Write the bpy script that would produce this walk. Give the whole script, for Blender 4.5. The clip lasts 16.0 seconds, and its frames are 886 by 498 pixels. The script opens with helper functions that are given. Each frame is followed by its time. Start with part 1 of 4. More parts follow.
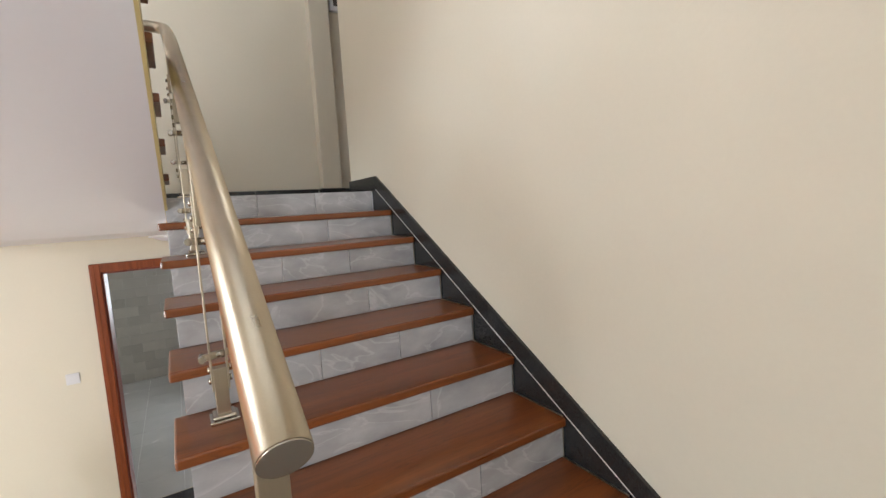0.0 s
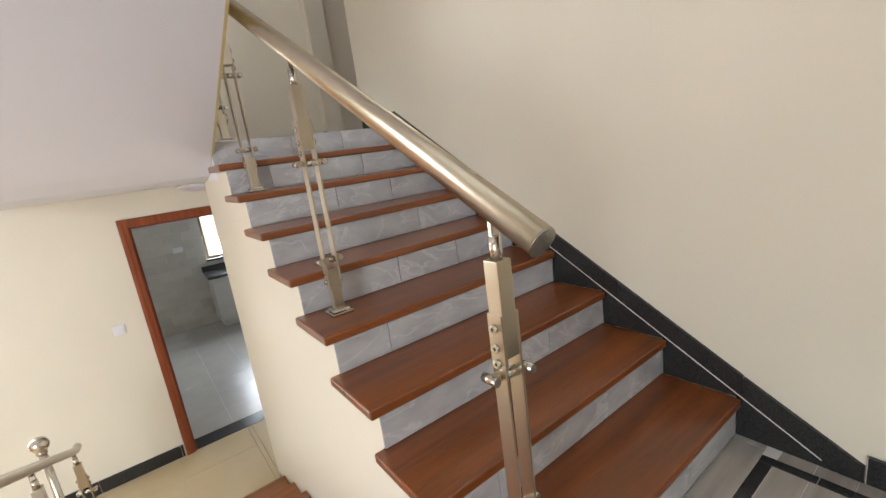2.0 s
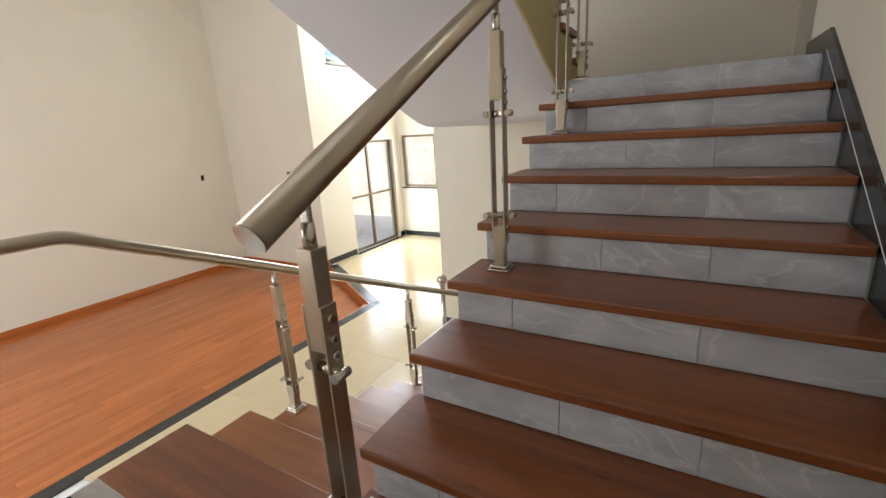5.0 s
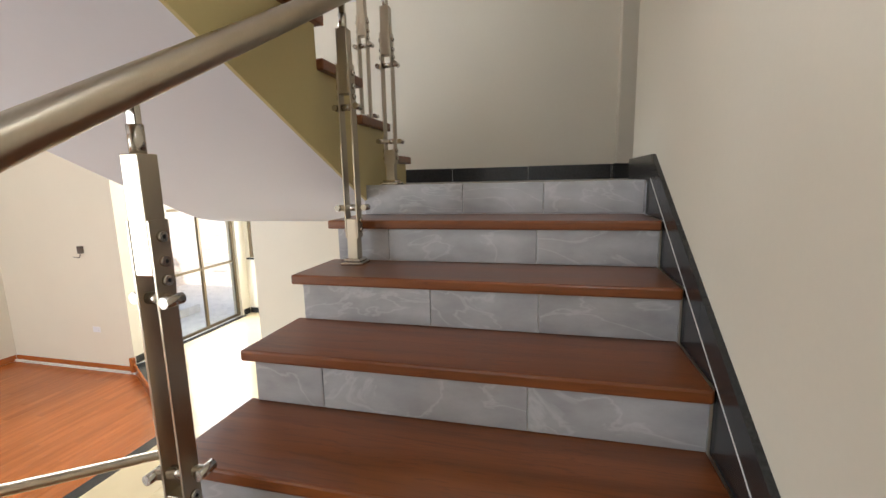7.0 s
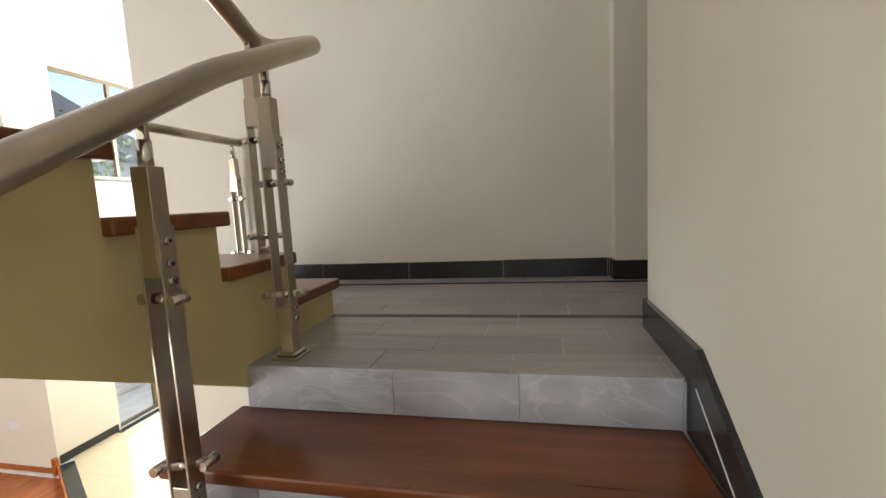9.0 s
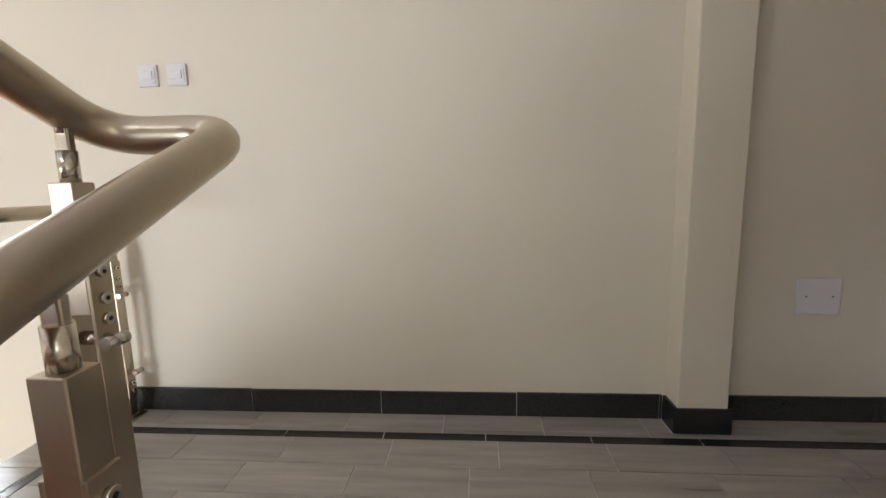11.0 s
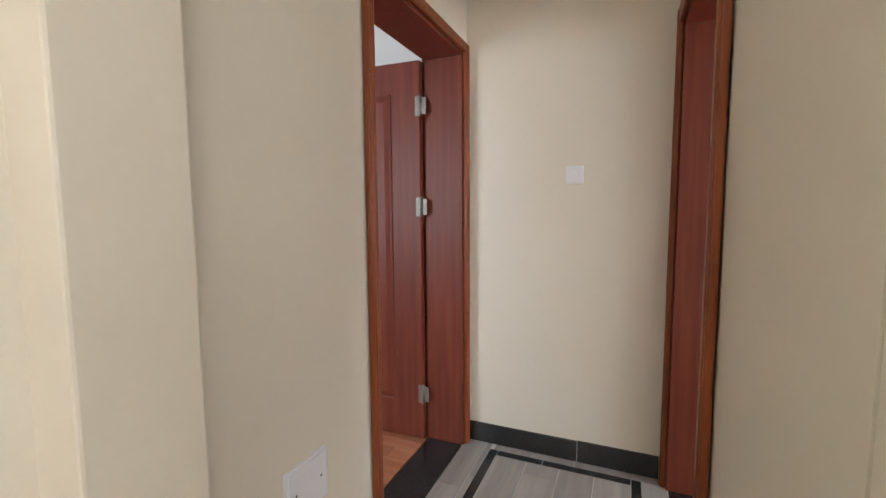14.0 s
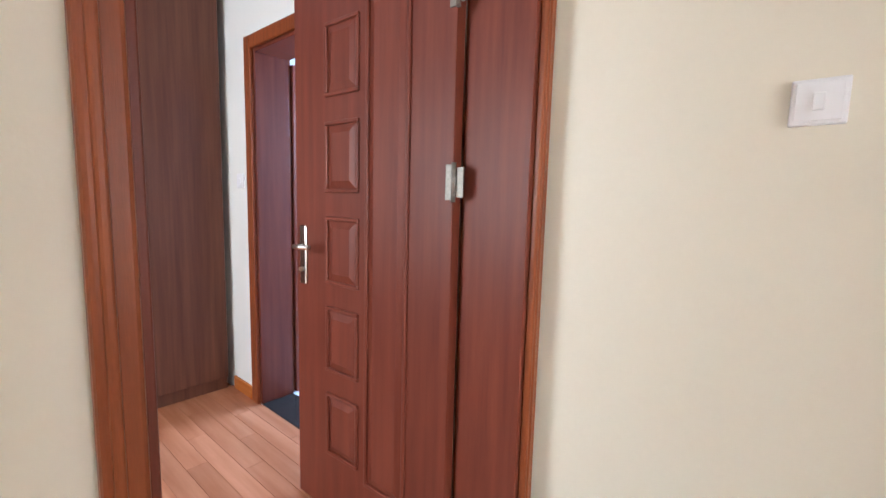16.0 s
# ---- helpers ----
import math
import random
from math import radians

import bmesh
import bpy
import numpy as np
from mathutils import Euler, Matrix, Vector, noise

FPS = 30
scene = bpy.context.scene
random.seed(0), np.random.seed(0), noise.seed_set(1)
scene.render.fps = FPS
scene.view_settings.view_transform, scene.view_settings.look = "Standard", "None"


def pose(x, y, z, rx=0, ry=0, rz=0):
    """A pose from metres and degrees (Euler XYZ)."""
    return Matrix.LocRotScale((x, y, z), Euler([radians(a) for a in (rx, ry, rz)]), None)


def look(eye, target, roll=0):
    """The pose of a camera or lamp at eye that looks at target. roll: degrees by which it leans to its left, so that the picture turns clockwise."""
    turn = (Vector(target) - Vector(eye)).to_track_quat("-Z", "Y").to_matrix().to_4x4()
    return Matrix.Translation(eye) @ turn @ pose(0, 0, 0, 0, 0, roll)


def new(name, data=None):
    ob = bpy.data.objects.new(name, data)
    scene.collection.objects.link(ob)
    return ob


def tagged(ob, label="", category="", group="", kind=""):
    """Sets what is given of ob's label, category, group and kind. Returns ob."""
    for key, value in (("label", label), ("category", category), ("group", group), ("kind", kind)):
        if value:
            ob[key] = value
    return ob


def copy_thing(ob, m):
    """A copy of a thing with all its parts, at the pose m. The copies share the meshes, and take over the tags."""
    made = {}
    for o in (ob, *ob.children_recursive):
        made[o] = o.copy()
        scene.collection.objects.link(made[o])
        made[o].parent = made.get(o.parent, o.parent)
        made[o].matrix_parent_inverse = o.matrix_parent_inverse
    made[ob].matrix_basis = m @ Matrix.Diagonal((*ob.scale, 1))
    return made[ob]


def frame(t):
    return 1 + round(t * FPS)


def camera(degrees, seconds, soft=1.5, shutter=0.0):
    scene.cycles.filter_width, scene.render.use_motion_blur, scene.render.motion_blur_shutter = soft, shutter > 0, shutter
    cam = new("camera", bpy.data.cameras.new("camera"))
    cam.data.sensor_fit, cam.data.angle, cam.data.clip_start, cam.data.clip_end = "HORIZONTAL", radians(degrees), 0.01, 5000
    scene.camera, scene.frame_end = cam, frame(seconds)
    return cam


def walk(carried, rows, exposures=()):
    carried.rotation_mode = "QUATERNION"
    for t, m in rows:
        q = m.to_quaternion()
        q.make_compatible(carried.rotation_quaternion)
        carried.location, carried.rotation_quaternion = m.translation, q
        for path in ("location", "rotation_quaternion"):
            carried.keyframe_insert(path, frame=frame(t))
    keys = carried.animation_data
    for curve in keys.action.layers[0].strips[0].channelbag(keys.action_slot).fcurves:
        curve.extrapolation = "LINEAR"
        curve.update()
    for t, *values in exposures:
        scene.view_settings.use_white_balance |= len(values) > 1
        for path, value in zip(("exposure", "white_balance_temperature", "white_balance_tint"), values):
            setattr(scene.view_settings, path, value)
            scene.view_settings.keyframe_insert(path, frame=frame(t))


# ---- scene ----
cam = camera(91.8, 16.0)
PATH = [
    (0, (-1.242, -0.551, 1.364), (-0.192, 1.14, 1.165), -3.4),
    (0.5, (-1.473, -0.57, 1.355), (-0.343, 1.066, 1.143), -2.1),
    (1, (-1.768, -0.55, 1.311), (-0.448, 0.925, 1.027), -4.2),
    (1.5, (-1.862, -0.561, 1.299), (-0.53, 0.873, 0.886), -6.3),
    (2, (-1.77, -0.577, 1.279), (-0.637, 1.009, 0.831), -7.8),
    (2.5, (-1.573, -0.615, 1.261), (-0.663, 1.108, 0.811), -7.7),
    (3, (-1.342, -0.618, 1.227), (-0.927, 1.279, 0.749), -7.1),
    (3.5, (-1.138, -0.616, 1.241), (-1.399, 1.309, 0.765), -8.3),
    (3.7, (-0.998, -0.639, 1.201), (-1.474, 1.254, 0.768), -7.7),
    (5.8, (-0.442, -0.206, 1.268), (-1.457, 1.419, 0.693), -3.6),
    (6, (-0.428, -0.098, 1.259), (-1.283, 1.62, 0.697), -2.3),
    (6.5, (-0.362, 0.19, 1.338), (-0.95, 2.049, 0.894), -1.1),
    (7, (-0.395, 0.399, 1.518), (-0.881, 2.312, 1.2), -1.3),
    (7.5, (-0.421, 0.629, 1.669), (-0.841, 2.564, 1.386), -2.3),
    (8, (-0.381, 0.847, 1.79), (-0.777, 2.791, 1.538), -3.5),
    (8.2, (-0.356, 0.908, 1.796), (-0.793, 2.852, 1.624), -3.0),
    (10.3, (-0.611, 1.774, 2.363), (-0.871, 3.729, 2.035), -3.2),
    (10.5, (-0.687, 1.848, 2.38), (-0.853, 3.816, 2.062), -1.6),
    (11, (-0.731, 2.029, 2.496), (-0.889, 4.0, 2.197), -1.4),
    (11.5, (-0.793, 2.232, 2.544), (-0.663, 4.212, 2.288), -0.8),
    (11.9, (-0.76, 2.362, 2.672), (-0.262, 4.275, 2.37), 1.3),
    (12, (-0.761, 2.382, 2.683), (-0.192, 4.28, 2.419), 0.7),
    (12.5, (-0.653, 2.539, 2.718), (0.24, 4.314, 2.495), 0.9),
    (13, (-0.586, 2.661, 2.747), (0.63, 4.236, 2.546), 1.3),
    (13.5, (-0.487, 2.867, 2.807), (1.149, 4.002, 2.624), -1.1),
    (14, (-0.273, 2.989, 2.773), (1.557, 3.775, 2.592), -0.4),
    (14.5, (0.011, 3.092, 2.766), (1.834, 3.895, 2.593), -0.5),
    (15, (0.326, 3.149, 2.752), (2.126, 4.002, 2.568), -0.6),
    (15.5, (0.573, 3.211, 2.757), (2.348, 4.11, 2.554), -0.5),
    (16, (0.832, 3.22, 2.741), (2.342, 4.511, 2.513), 1.5),
]
walk(cam, [(t, look(eye, target, roll)) for t, eye, target, roll in PATH],
     [(0.0, 1.57), (1.5, 1.58), (2.5, 1.35), (3.5, 0.77), (6.0, 1.13), (7.0, 1.31), (8.2, 1.27), (10.3, 1.43), (11.0, 1.50), (11.6, 1.83), (12.5, 2.23), (13.5, 2.43), (14.0, 2.53), (14.5, 2.98), (15.5, 3.08), (16.0, 3.03)])

# ---- world, sun and light ----
world = bpy.data.worlds.new("world")
scene.world = world
world.use_nodes = True
wn = world.node_tree
sky = wn.nodes.new("ShaderNodeTexSky")
sky.sky_type = "NISHITA"
sky.sun_disc = False
sky.sun_elevation, sky.sun_rotation = radians(65), radians(140)
wn.nodes["Background"].inputs["Strength"].default_value = 0.15
wn.links.new(sky.outputs[0], wn.nodes["Background"].inputs["Color"])
sun = new("sun", bpy.data.lights.new("sun", "SUN"))
sun.data.energy, sun.data.angle, sun.data.color = 5.0, radians(0.5), (1.0, 0.95, 0.88)
sun.matrix_world = look((10, -12, 34), (0, 0, 0))


def area_light(name, eye, target, w, h, watts, colour=(0.84, 0.92, 1.0)):
    la = bpy.data.lights.new(name, "AREA")
    la.shape, la.size, la.size_y, la.energy, la.color = "RECTANGLE", w, h, watts, colour
    ob = new(name, la)
    ob.matrix_world = look(eye, target)
    return ob


area_light("daylight_glass_door", (-6.40, 6.82, 0.05), (-3, 6.8, 0.0), 1.4, 2.0, 26.7)
area_light("daylight_low_window", (-5.4, 7.72, 0.55), (-5.4, 4, 0.55), 1.6, 1.0, 18.0)
area_light("daylight_high_window", (-6.40, 6.6, 3.28), (-3, 6.4, 3.2), 1.6, 1.3, 62.6)
area_light("daylight_high_window_north", (-5.4, 7.72, 3.2), (-5.4, 4, 3.2), 1.6, 1.3, 51.5)
# Fill lamp added before the closed south wall, for an unseen source.
area_light("living_fill_light", (-6.2, -2.5, 1.2), (-5.8, 2, 0.2), 2.4, 2.6, 104.8)
# Added fill from behind the half landing; the wall there has no opening.
area_light("stair_fill_light", (-1.2, -1.72, 2.3), (-0.9, 2, 1.5), 1.6, 1.3, 2.3)
# Added high up to brighten landing and corridor; no window exists there.
area_light("landing_fill_light", (-2.35, 0.4, 4.9), (-0.4, 3.6, 2.0), 1.3, 1.2, 13.0, (0.86, 0.92, 1.0))
# Both bedrooms get an added fill lamp; their windows are unseen and not built.
area_light("bedroom_fill_light", (-0.9, 5.2, 2.9), (1.9, 5.0, 2.4), 1.6, 1.3, 9.3)
area_light("far_bedroom_fill_light", (0.6, -0.4, 2.9), (1.6, 2.5, 2.4), 1.6, 1.3, 21.1)
# Bluish fill added inside the closed bathroom; its real source is unseen.
area_light("bathroom_fill_light", (3.5, 5.4, 3.2), (2.2, 5.3, 2.4), 0.7, 0.7, 16.7, (0.45, 0.65, 1.0))
area_light("daylight_kitchen_window", (-0.1, 7.62, 0.35), (-0.9, 5, -0.6), 1.2, 0.8, 19.8)
# Likewise an added bluish fill, without an opening in the rear bathroom.
area_light("rear_bathroom_fill_light", (4.3, 1.4, 3.3), (3.3, 1.9, 2.4), 0.7, 0.7, 9.3, (0.55, 0.72, 1.0))


# ---- materials ----
def mat(name, colour, rough=0.5, metal=0.0, grain=8.0, vary=0.12, bump=0.03, stretch=(1, 1, 1), coat=0.0, second=None, rand=0.0, spread=0.15, fine=120.0):
    m = bpy.data.materials.new(name)
    m.use_nodes = True
    t = m.node_tree
    N, L = t.nodes, t.links
    b = N["Principled BSDF"]
    b.inputs["Metallic"].default_value = metal
    b.inputs["Coat Weight"].default_value = coat
    b.inputs["Coat Roughness"].default_value = 0.15
    tc = N.new("ShaderNodeTexCoord")
    mp = N.new("ShaderNodeMapping")
    mp.inputs["Scale"].default_value = stretch
    L.new(tc.outputs["Object"], mp.inputs["Vector"])
    big = N.new("ShaderNodeTexNoise")
    big.inputs["Scale"].default_value, big.inputs["Detail"].default_value = grain, 6
    L.new(mp.outputs[0], big.inputs["Vector"])
    small = N.new("ShaderNodeTexNoise")
    small.inputs["Scale"].default_value, small.inputs["Detail"].default_value = fine, 4
    L.new(mp.outputs[0], small.inputs["Vector"])
    oi = N.new("ShaderNodeObjectInfo")
    if rand:
        off = N.new("ShaderNodeVectorMath")
        off.operation = "MULTIPLY_ADD"
        L.new(oi.outputs["Random"], off.inputs[0])
        off.inputs[1].default_value = (37, 53, 71)
        L.new(tc.outputs["Object"], off.inputs[2])
        L.new(off.outputs[0], mp.inputs["Vector"])
    ramp = N.new("ShaderNodeValToRGB")
    ramp.color_ramp.elements[0].position, ramp.color_ramp.elements[1].position = 0.5 - spread * 2, 0.5 + spread * 2
    c2 = second or tuple(min(1, c * (1 + vary)) for c in colour)
    ramp.color_ramp.elements[0].color = (*[c * (1 - vary) for c in colour], 1)
    ramp.color_ramp.elements[1].color = (*c2, 1)
    L.new(big.outputs[0], ramp.inputs[0])
    hsv = N.new("ShaderNodeHueSaturation")
    L.new(ramp.outputs[0], hsv.inputs["Color"])
    vsum = N.new("ShaderNodeMath")
    vsum.operation = "MULTIPLY_ADD"
    L.new(small.outputs[0], vsum.inputs[0])
    vsum.inputs[1].default_value, vsum.inputs[2].default_value = vary, 1 - vary * 0.5
    if rand:
        r2 = N.new("ShaderNodeMath")
        r2.operation = "MULTIPLY_ADD"
        L.new(oi.outputs["Random"], r2.inputs[0])
        r2.inputs[1].default_value = rand
        L.new(vsum.outputs[0], r2.inputs[2])
        L.new(r2.outputs[0], hsv.inputs["Value"])
    else:
        L.new(vsum.outputs[0], hsv.inputs["Value"])
    L.new(hsv.outputs[0], b.inputs["Base Color"])
    rr = N.new("ShaderNodeMath")
    rr.operation = "MULTIPLY_ADD"
    L.new(big.outputs[0], rr.inputs[0])
    rr.inputs[1].default_value, rr.inputs[2].default_value = rough * 0.4, rough * 0.8
    L.new(rr.outputs[0], b.inputs["Roughness"])
    if bump:
        bp = N.new("ShaderNodeBump")
        bp.inputs["Strength"].default_value, bp.inputs["Distance"].default_value = bump, 0.01
        L.new(small.outputs[0], bp.inputs["Height"])
        L.new(bp.outputs[0], b.inputs["Normal"])
    return m


WALL = mat("cream_wall_paint", (0.76, 0.70, 0.58), 0.55, grain=1.3, vary=0.035, bump=0.05, fine=60)
WALLW = mat("white_wall_paint", (0.78, 0.77, 0.73), 0.6, grain=1.3, vary=0.03, bump=0.05, fine=60)
SOFF = mat("white_ceiling_paint", (0.76, 0.77, 0.83), 0.6, grain=1.2, vary=0.025, bump=0.04, fine=50)
# Stringer colour holds the mustard tone of shade and yellow reflection.
STRING = mat("shaded_stringer_paint", (0.60, 0.50, 0.24), 0.5, grain=2, vary=0.05, bump=0.04)
TREAD = mat("varnished_cypress_tread", (0.14, 0.038, 0.010), 0.30, grain=3.2, vary=0.28, bump=0.05, stretch=(0.35, 5, 5), coat=0.28, second=(0.27, 0.078, 0.018), rand=0.14, fine=40)
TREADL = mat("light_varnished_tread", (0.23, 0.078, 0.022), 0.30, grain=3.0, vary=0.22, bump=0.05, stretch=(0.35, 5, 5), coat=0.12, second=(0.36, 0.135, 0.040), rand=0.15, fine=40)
RISER = mat("grey_marble_tile", (0.36, 0.35, 0.355), 0.22, grain=7, vary=0.08, bump=0.008, stretch=(0.8, 1, 1.6), second=(0.47, 0.46, 0.465), rand=0.06, spread=0.10)
GROUT = mat("white_grout", (0.72, 0.71, 0.68), 0.8, grain=20, vary=0.1)
GRAN = mat("black_granite", (0.012, 0.012, 0.013), 0.22, grain=160, vary=0.5, bump=0.02, second=(0.045, 0.045, 0.045), fine=400)
PLANKT = mat("grey_wood_look_tile", (0.27, 0.245, 0.215), 0.3, grain=3, vary=0.16, bump=0.03, stretch=(0.7, 8, 1), second=(0.40, 0.37, 0.33), rand=0.25)
CREAMT = mat("polished_cream_tile", (0.62, 0.50, 0.31), 0.16, grain=4, vary=0.05, bump=0.005, rand=0.03)
PARQ = mat("red_hardwood_strip", (0.34, 0.085, 0.018), 0.22, grain=3, vary=0.2, bump=0.02, stretch=(6, 0.4, 6), second=(0.46, 0.14, 0.034), rand=0.22, fine=50)
BEDF = mat("bedroom_hardwood_strip", (0.34, 0.115, 0.05), 0.25, grain=3, vary=0.2, bump=0.02, stretch=(6, 0.4, 6), second=(0.48, 0.20, 0.11), rand=0.25, fine=50)
MAHO = mat("mahogany_veneer", (0.145, 0.028, 0.016), 0.42, grain=4, vary=0.2, bump=0.04, stretch=(9, 9, 0.5), second=(0.21, 0.05, 0.028), fine=70)
ARCH = mat("mahogany_architrave", (0.22, 0.046, 0.015), 0.36, grain=6, vary=0.3, bump=0.06, stretch=(9, 9, 0.6), second=(0.31, 0.080, 0.027), fine=90)
STEEL = mat("brushed_stainless_steel", (0.50, 0.435, 0.34), 0.30, 1.0, grain=12, vary=0.08, bump=0.03, stretch=(1, 1, 0.1), fine=300)
HINGE = mat("dull_steel_hinge", (0.26, 0.24, 0.21), 0.5, 0.8, grain=60, vary=0.3, bump=0.02)
CHROME = mat("polished_steel", (0.56, 0.52, 0.46), 0.20, 1.0, grain=10, vary=0.05, bump=0.0)
DARKM = mat("dark_rubber", (0.02, 0.02, 0.02), 0.6, grain=30, vary=0.2)
PLASTIC = mat("white_plastic", (0.78, 0.77, 0.79), 0.3, grain=5, vary=0.02, bump=0.0)
GREYP = mat("smoked_plastic", (0.10, 0.085, 0.075), 0.2, grain=5, vary=0.1, bump=0.0)
BRONZE = mat("bronze_window_frame", (0.22, 0.165, 0.10), 0.4, 0.5, grain=10, vary=0.1)
KTILE = mat("beige_kitchen_tile", (0.50, 0.47, 0.43), 0.3, grain=3, vary=0.08, bump=0.02, rand=0.22)
KFLOOR = mat("grey_kitchen_floor_tile", (0.50, 0.48, 0.45), 0.25, grain=4, vary=0.06, rand=0.05)
CABW = mat("white_cabinet_paint", (0.74, 0.74, 0.74), 0.35, grain=4, vary=0.02)
STONE = mat("dressed_stone_block", (0.74, 0.63, 0.55), 0.85, grain=6, vary=0.2, bump=0.25, second=(0.86, 0.78, 0.70), rand=0.2)
PAVE = mat("concrete_yard", (0.72, 0.70, 0.66), 0.85, grain=5, vary=0.15, bump=0.15)
EARTH = mat("dry_ground", (0.30, 0.25, 0.17), 0.9, grain=0.4, vary=0.3, bump=0.2)
LEAF = mat("tree_leaf", (0.06, 0.115, 0.03), 0.5, grain=2, vary=0.4, second=(0.13, 0.20, 0.06))
BARK = mat("tree_bark", (0.12, 0.085, 0.06), 0.9, grain=12, vary=0.3, bump=0.4)
BLUEW = mat("neighbour_grey_wall", (0.33, 0.36, 0.40), 0.8, grain=2, vary=0.1)
ROOFT = mat("neighbour_dark_roof", (0.07, 0.075, 0.085), 0.6, grain=6, vary=0.2)
BATHT = mat("pale_bathroom_tile", (0.62, 0.66, 0.70), 0.25, grain=5, vary=0.04)
DRESS = mat("dark_wardrobe_board", (0.10, 0.035, 0.022), 0.35, grain=4, vary=0.25, bump=0.03, stretch=(9, 9, 0.4), second=(0.15, 0.055, 0.034))



def add_veins(m, scale, colour, width):
    """Thin pale veins over the base colour, from the ridges of a noise."""
    t = m.node_tree
    N, L = t.nodes, t.links
    b = N["Principled BSDF"]
    old = b.inputs["Base Color"].links[0].from_socket
    src = [n for n in N if n.type == "MAPPING"][0]
    v = N.new("ShaderNodeTexNoise")
    v.inputs["Scale"].default_value, v.inputs["Detail"].default_value, v.inputs["Distortion"].default_value = scale, 5, 1.2
    L.new(src.outputs[0], v.inputs["Vector"])
    d = N.new("ShaderNodeMath")
    d.operation = "SUBTRACT"
    L.new(v.outputs[0], d.inputs[0])
    d.inputs[1].default_value = 0.5
    a = N.new("ShaderNodeMath")
    a.operation = "ABSOLUTE"
    L.new(d.outputs[0], a.inputs[0])
    r = N.new("ShaderNodeMapRange")
    r.inputs["From Min"].default_value, r.inputs["From Max"].default_value = 0.0, width
    r.inputs["To Min"].default_value, r.inputs["To Max"].default_value = 0.38, 0.0
    L.new(a.outputs[0], r.inputs["Value"])
    mix = N.new("ShaderNodeMix")
    mix.data_type = "RGBA"
    L.new(r.outputs[0], mix.inputs[0])
    L.new(old, mix.inputs[6])
    mix.inputs[7].default_value = (*colour, 1)
    L.new(mix.outputs[2], b.inputs["Base Color"])


for m in (MAHO, ARCH, DRESS):
    m.node_tree.nodes["Principled BSDF"].inputs["Specular IOR Level"].default_value = 0.3
add_veins(RISER, 3.4, (0.66, 0.65, 0.65), 0.022)
add_veins(TREAD, 5.0, (0.07, 0.018, 0.008), 0.02)
GLASS = bpy.data.materials.new("clear_glass")
GLASS.use_nodes = True
gb = GLASS.node_tree.nodes["Principled BSDF"]
gb.inputs["Transmission Weight"].default_value = 1.0
gb.inputs["Roughness"].default_value = 0.0
gb.inputs["IOR"].default_value = 1.1
gb.inputs["Base Color"].default_value = (0.96, 0.98, 0.98, 1)
LAMPM = mat("frosted_lamp_glass", (0.72, 0.70, 0.78), 0.35, grain=5, vary=0.02)


# ---- building helpers ----
HOME = {}


def thing(name, at=(0, 0, 0), label="", category="", group="", kind=""):
    ob = new(name)
    ob.empty_display_size = 0.1
    ob.location = at
    HOME[ob] = Vector(at)
    return tagged(ob, label, category, group, kind)


def part(name, bm, material, parent=None, label="", category="", group="", kind="", smooth=False):
    me = bpy.data.meshes.new(name)
    if isinstance(bm, bpy.types.Mesh):
        me = bm
    else:
        bmesh.ops.recalc_face_normals(bm, faces=bm.faces[:])
        if smooth:
            for f in bm.faces:
                f.smooth = True
        bm.to_mesh(me)
        bm.free()
        me.materials.append(material)
    ob = new(name, me)
    if parent is not None:
        ob.parent = parent
        ob.matrix_parent_inverse = Matrix.Translation(-HOME.get(parent, Vector()))
        HOME[ob] = Vector()
    return tagged(ob, label, category, group, kind)


def box(x0, x1, y0, y1, z0, z1, bev=0.0, bm=None, m=None):
    bm2 = bmesh.new()
    bmesh.ops.create_cube(bm2, size=1.0)
    for v in bm2.verts:
        v.co = Vector(((x0 + x1) / 2 + v.co.x * (x1 - x0), (y0 + y1) / 2 + v.co.y * (y1 - y0), (z0 + z1) / 2 + v.co.z * (z1 - z0)))
    if bev:
        bmesh.ops.bevel(bm2, geom=bm2.edges[:], offset=bev, segments=2, affect="EDGES", profile=0.5)
    if m is not None:
        bm2.transform(m)
    if bm is None:
        return bm2
    tmp = bpy.data.meshes.new("tmp")
    bm2.to_mesh(tmp)
    bm2.free()
    bm.from_mesh(tmp)
    bpy.data.meshes.remove(tmp)
    return bm


def boxes(rows, bev=0.0):
    bm = bmesh.new()
    for r in rows:
        box(*r, bev=bev, bm=bm)
    return bm


def prism(pts, axis, a, b, bev=0.0):
    """A polygon pushed along an axis from a to b. Points are the two other coordinates in order."""
    bm = bmesh.new()

    def co(p, q):
        return {"x": (q, p[0], p[1]), "y": (p[0], q, p[1]), "z": (p[0], p[1], q)}[axis]
    lo = [bm.verts.new(co(p, a)) for p in pts]
    hi = [bm.verts.new(co(p, b)) for p in pts]
    n = len(pts)
    bm.faces.new(lo)
    bm.faces.new(hi[::-1])
    for i in range(n):
        bm.faces.new((lo[i], lo[(i + 1) % n], hi[(i + 1) % n], hi[i]))
    if bev:
        bmesh.ops.bevel(bm, geom=bm.edges[:], offset=bev, segments=2, affect="EDGES", profile=0.5)
    return bm


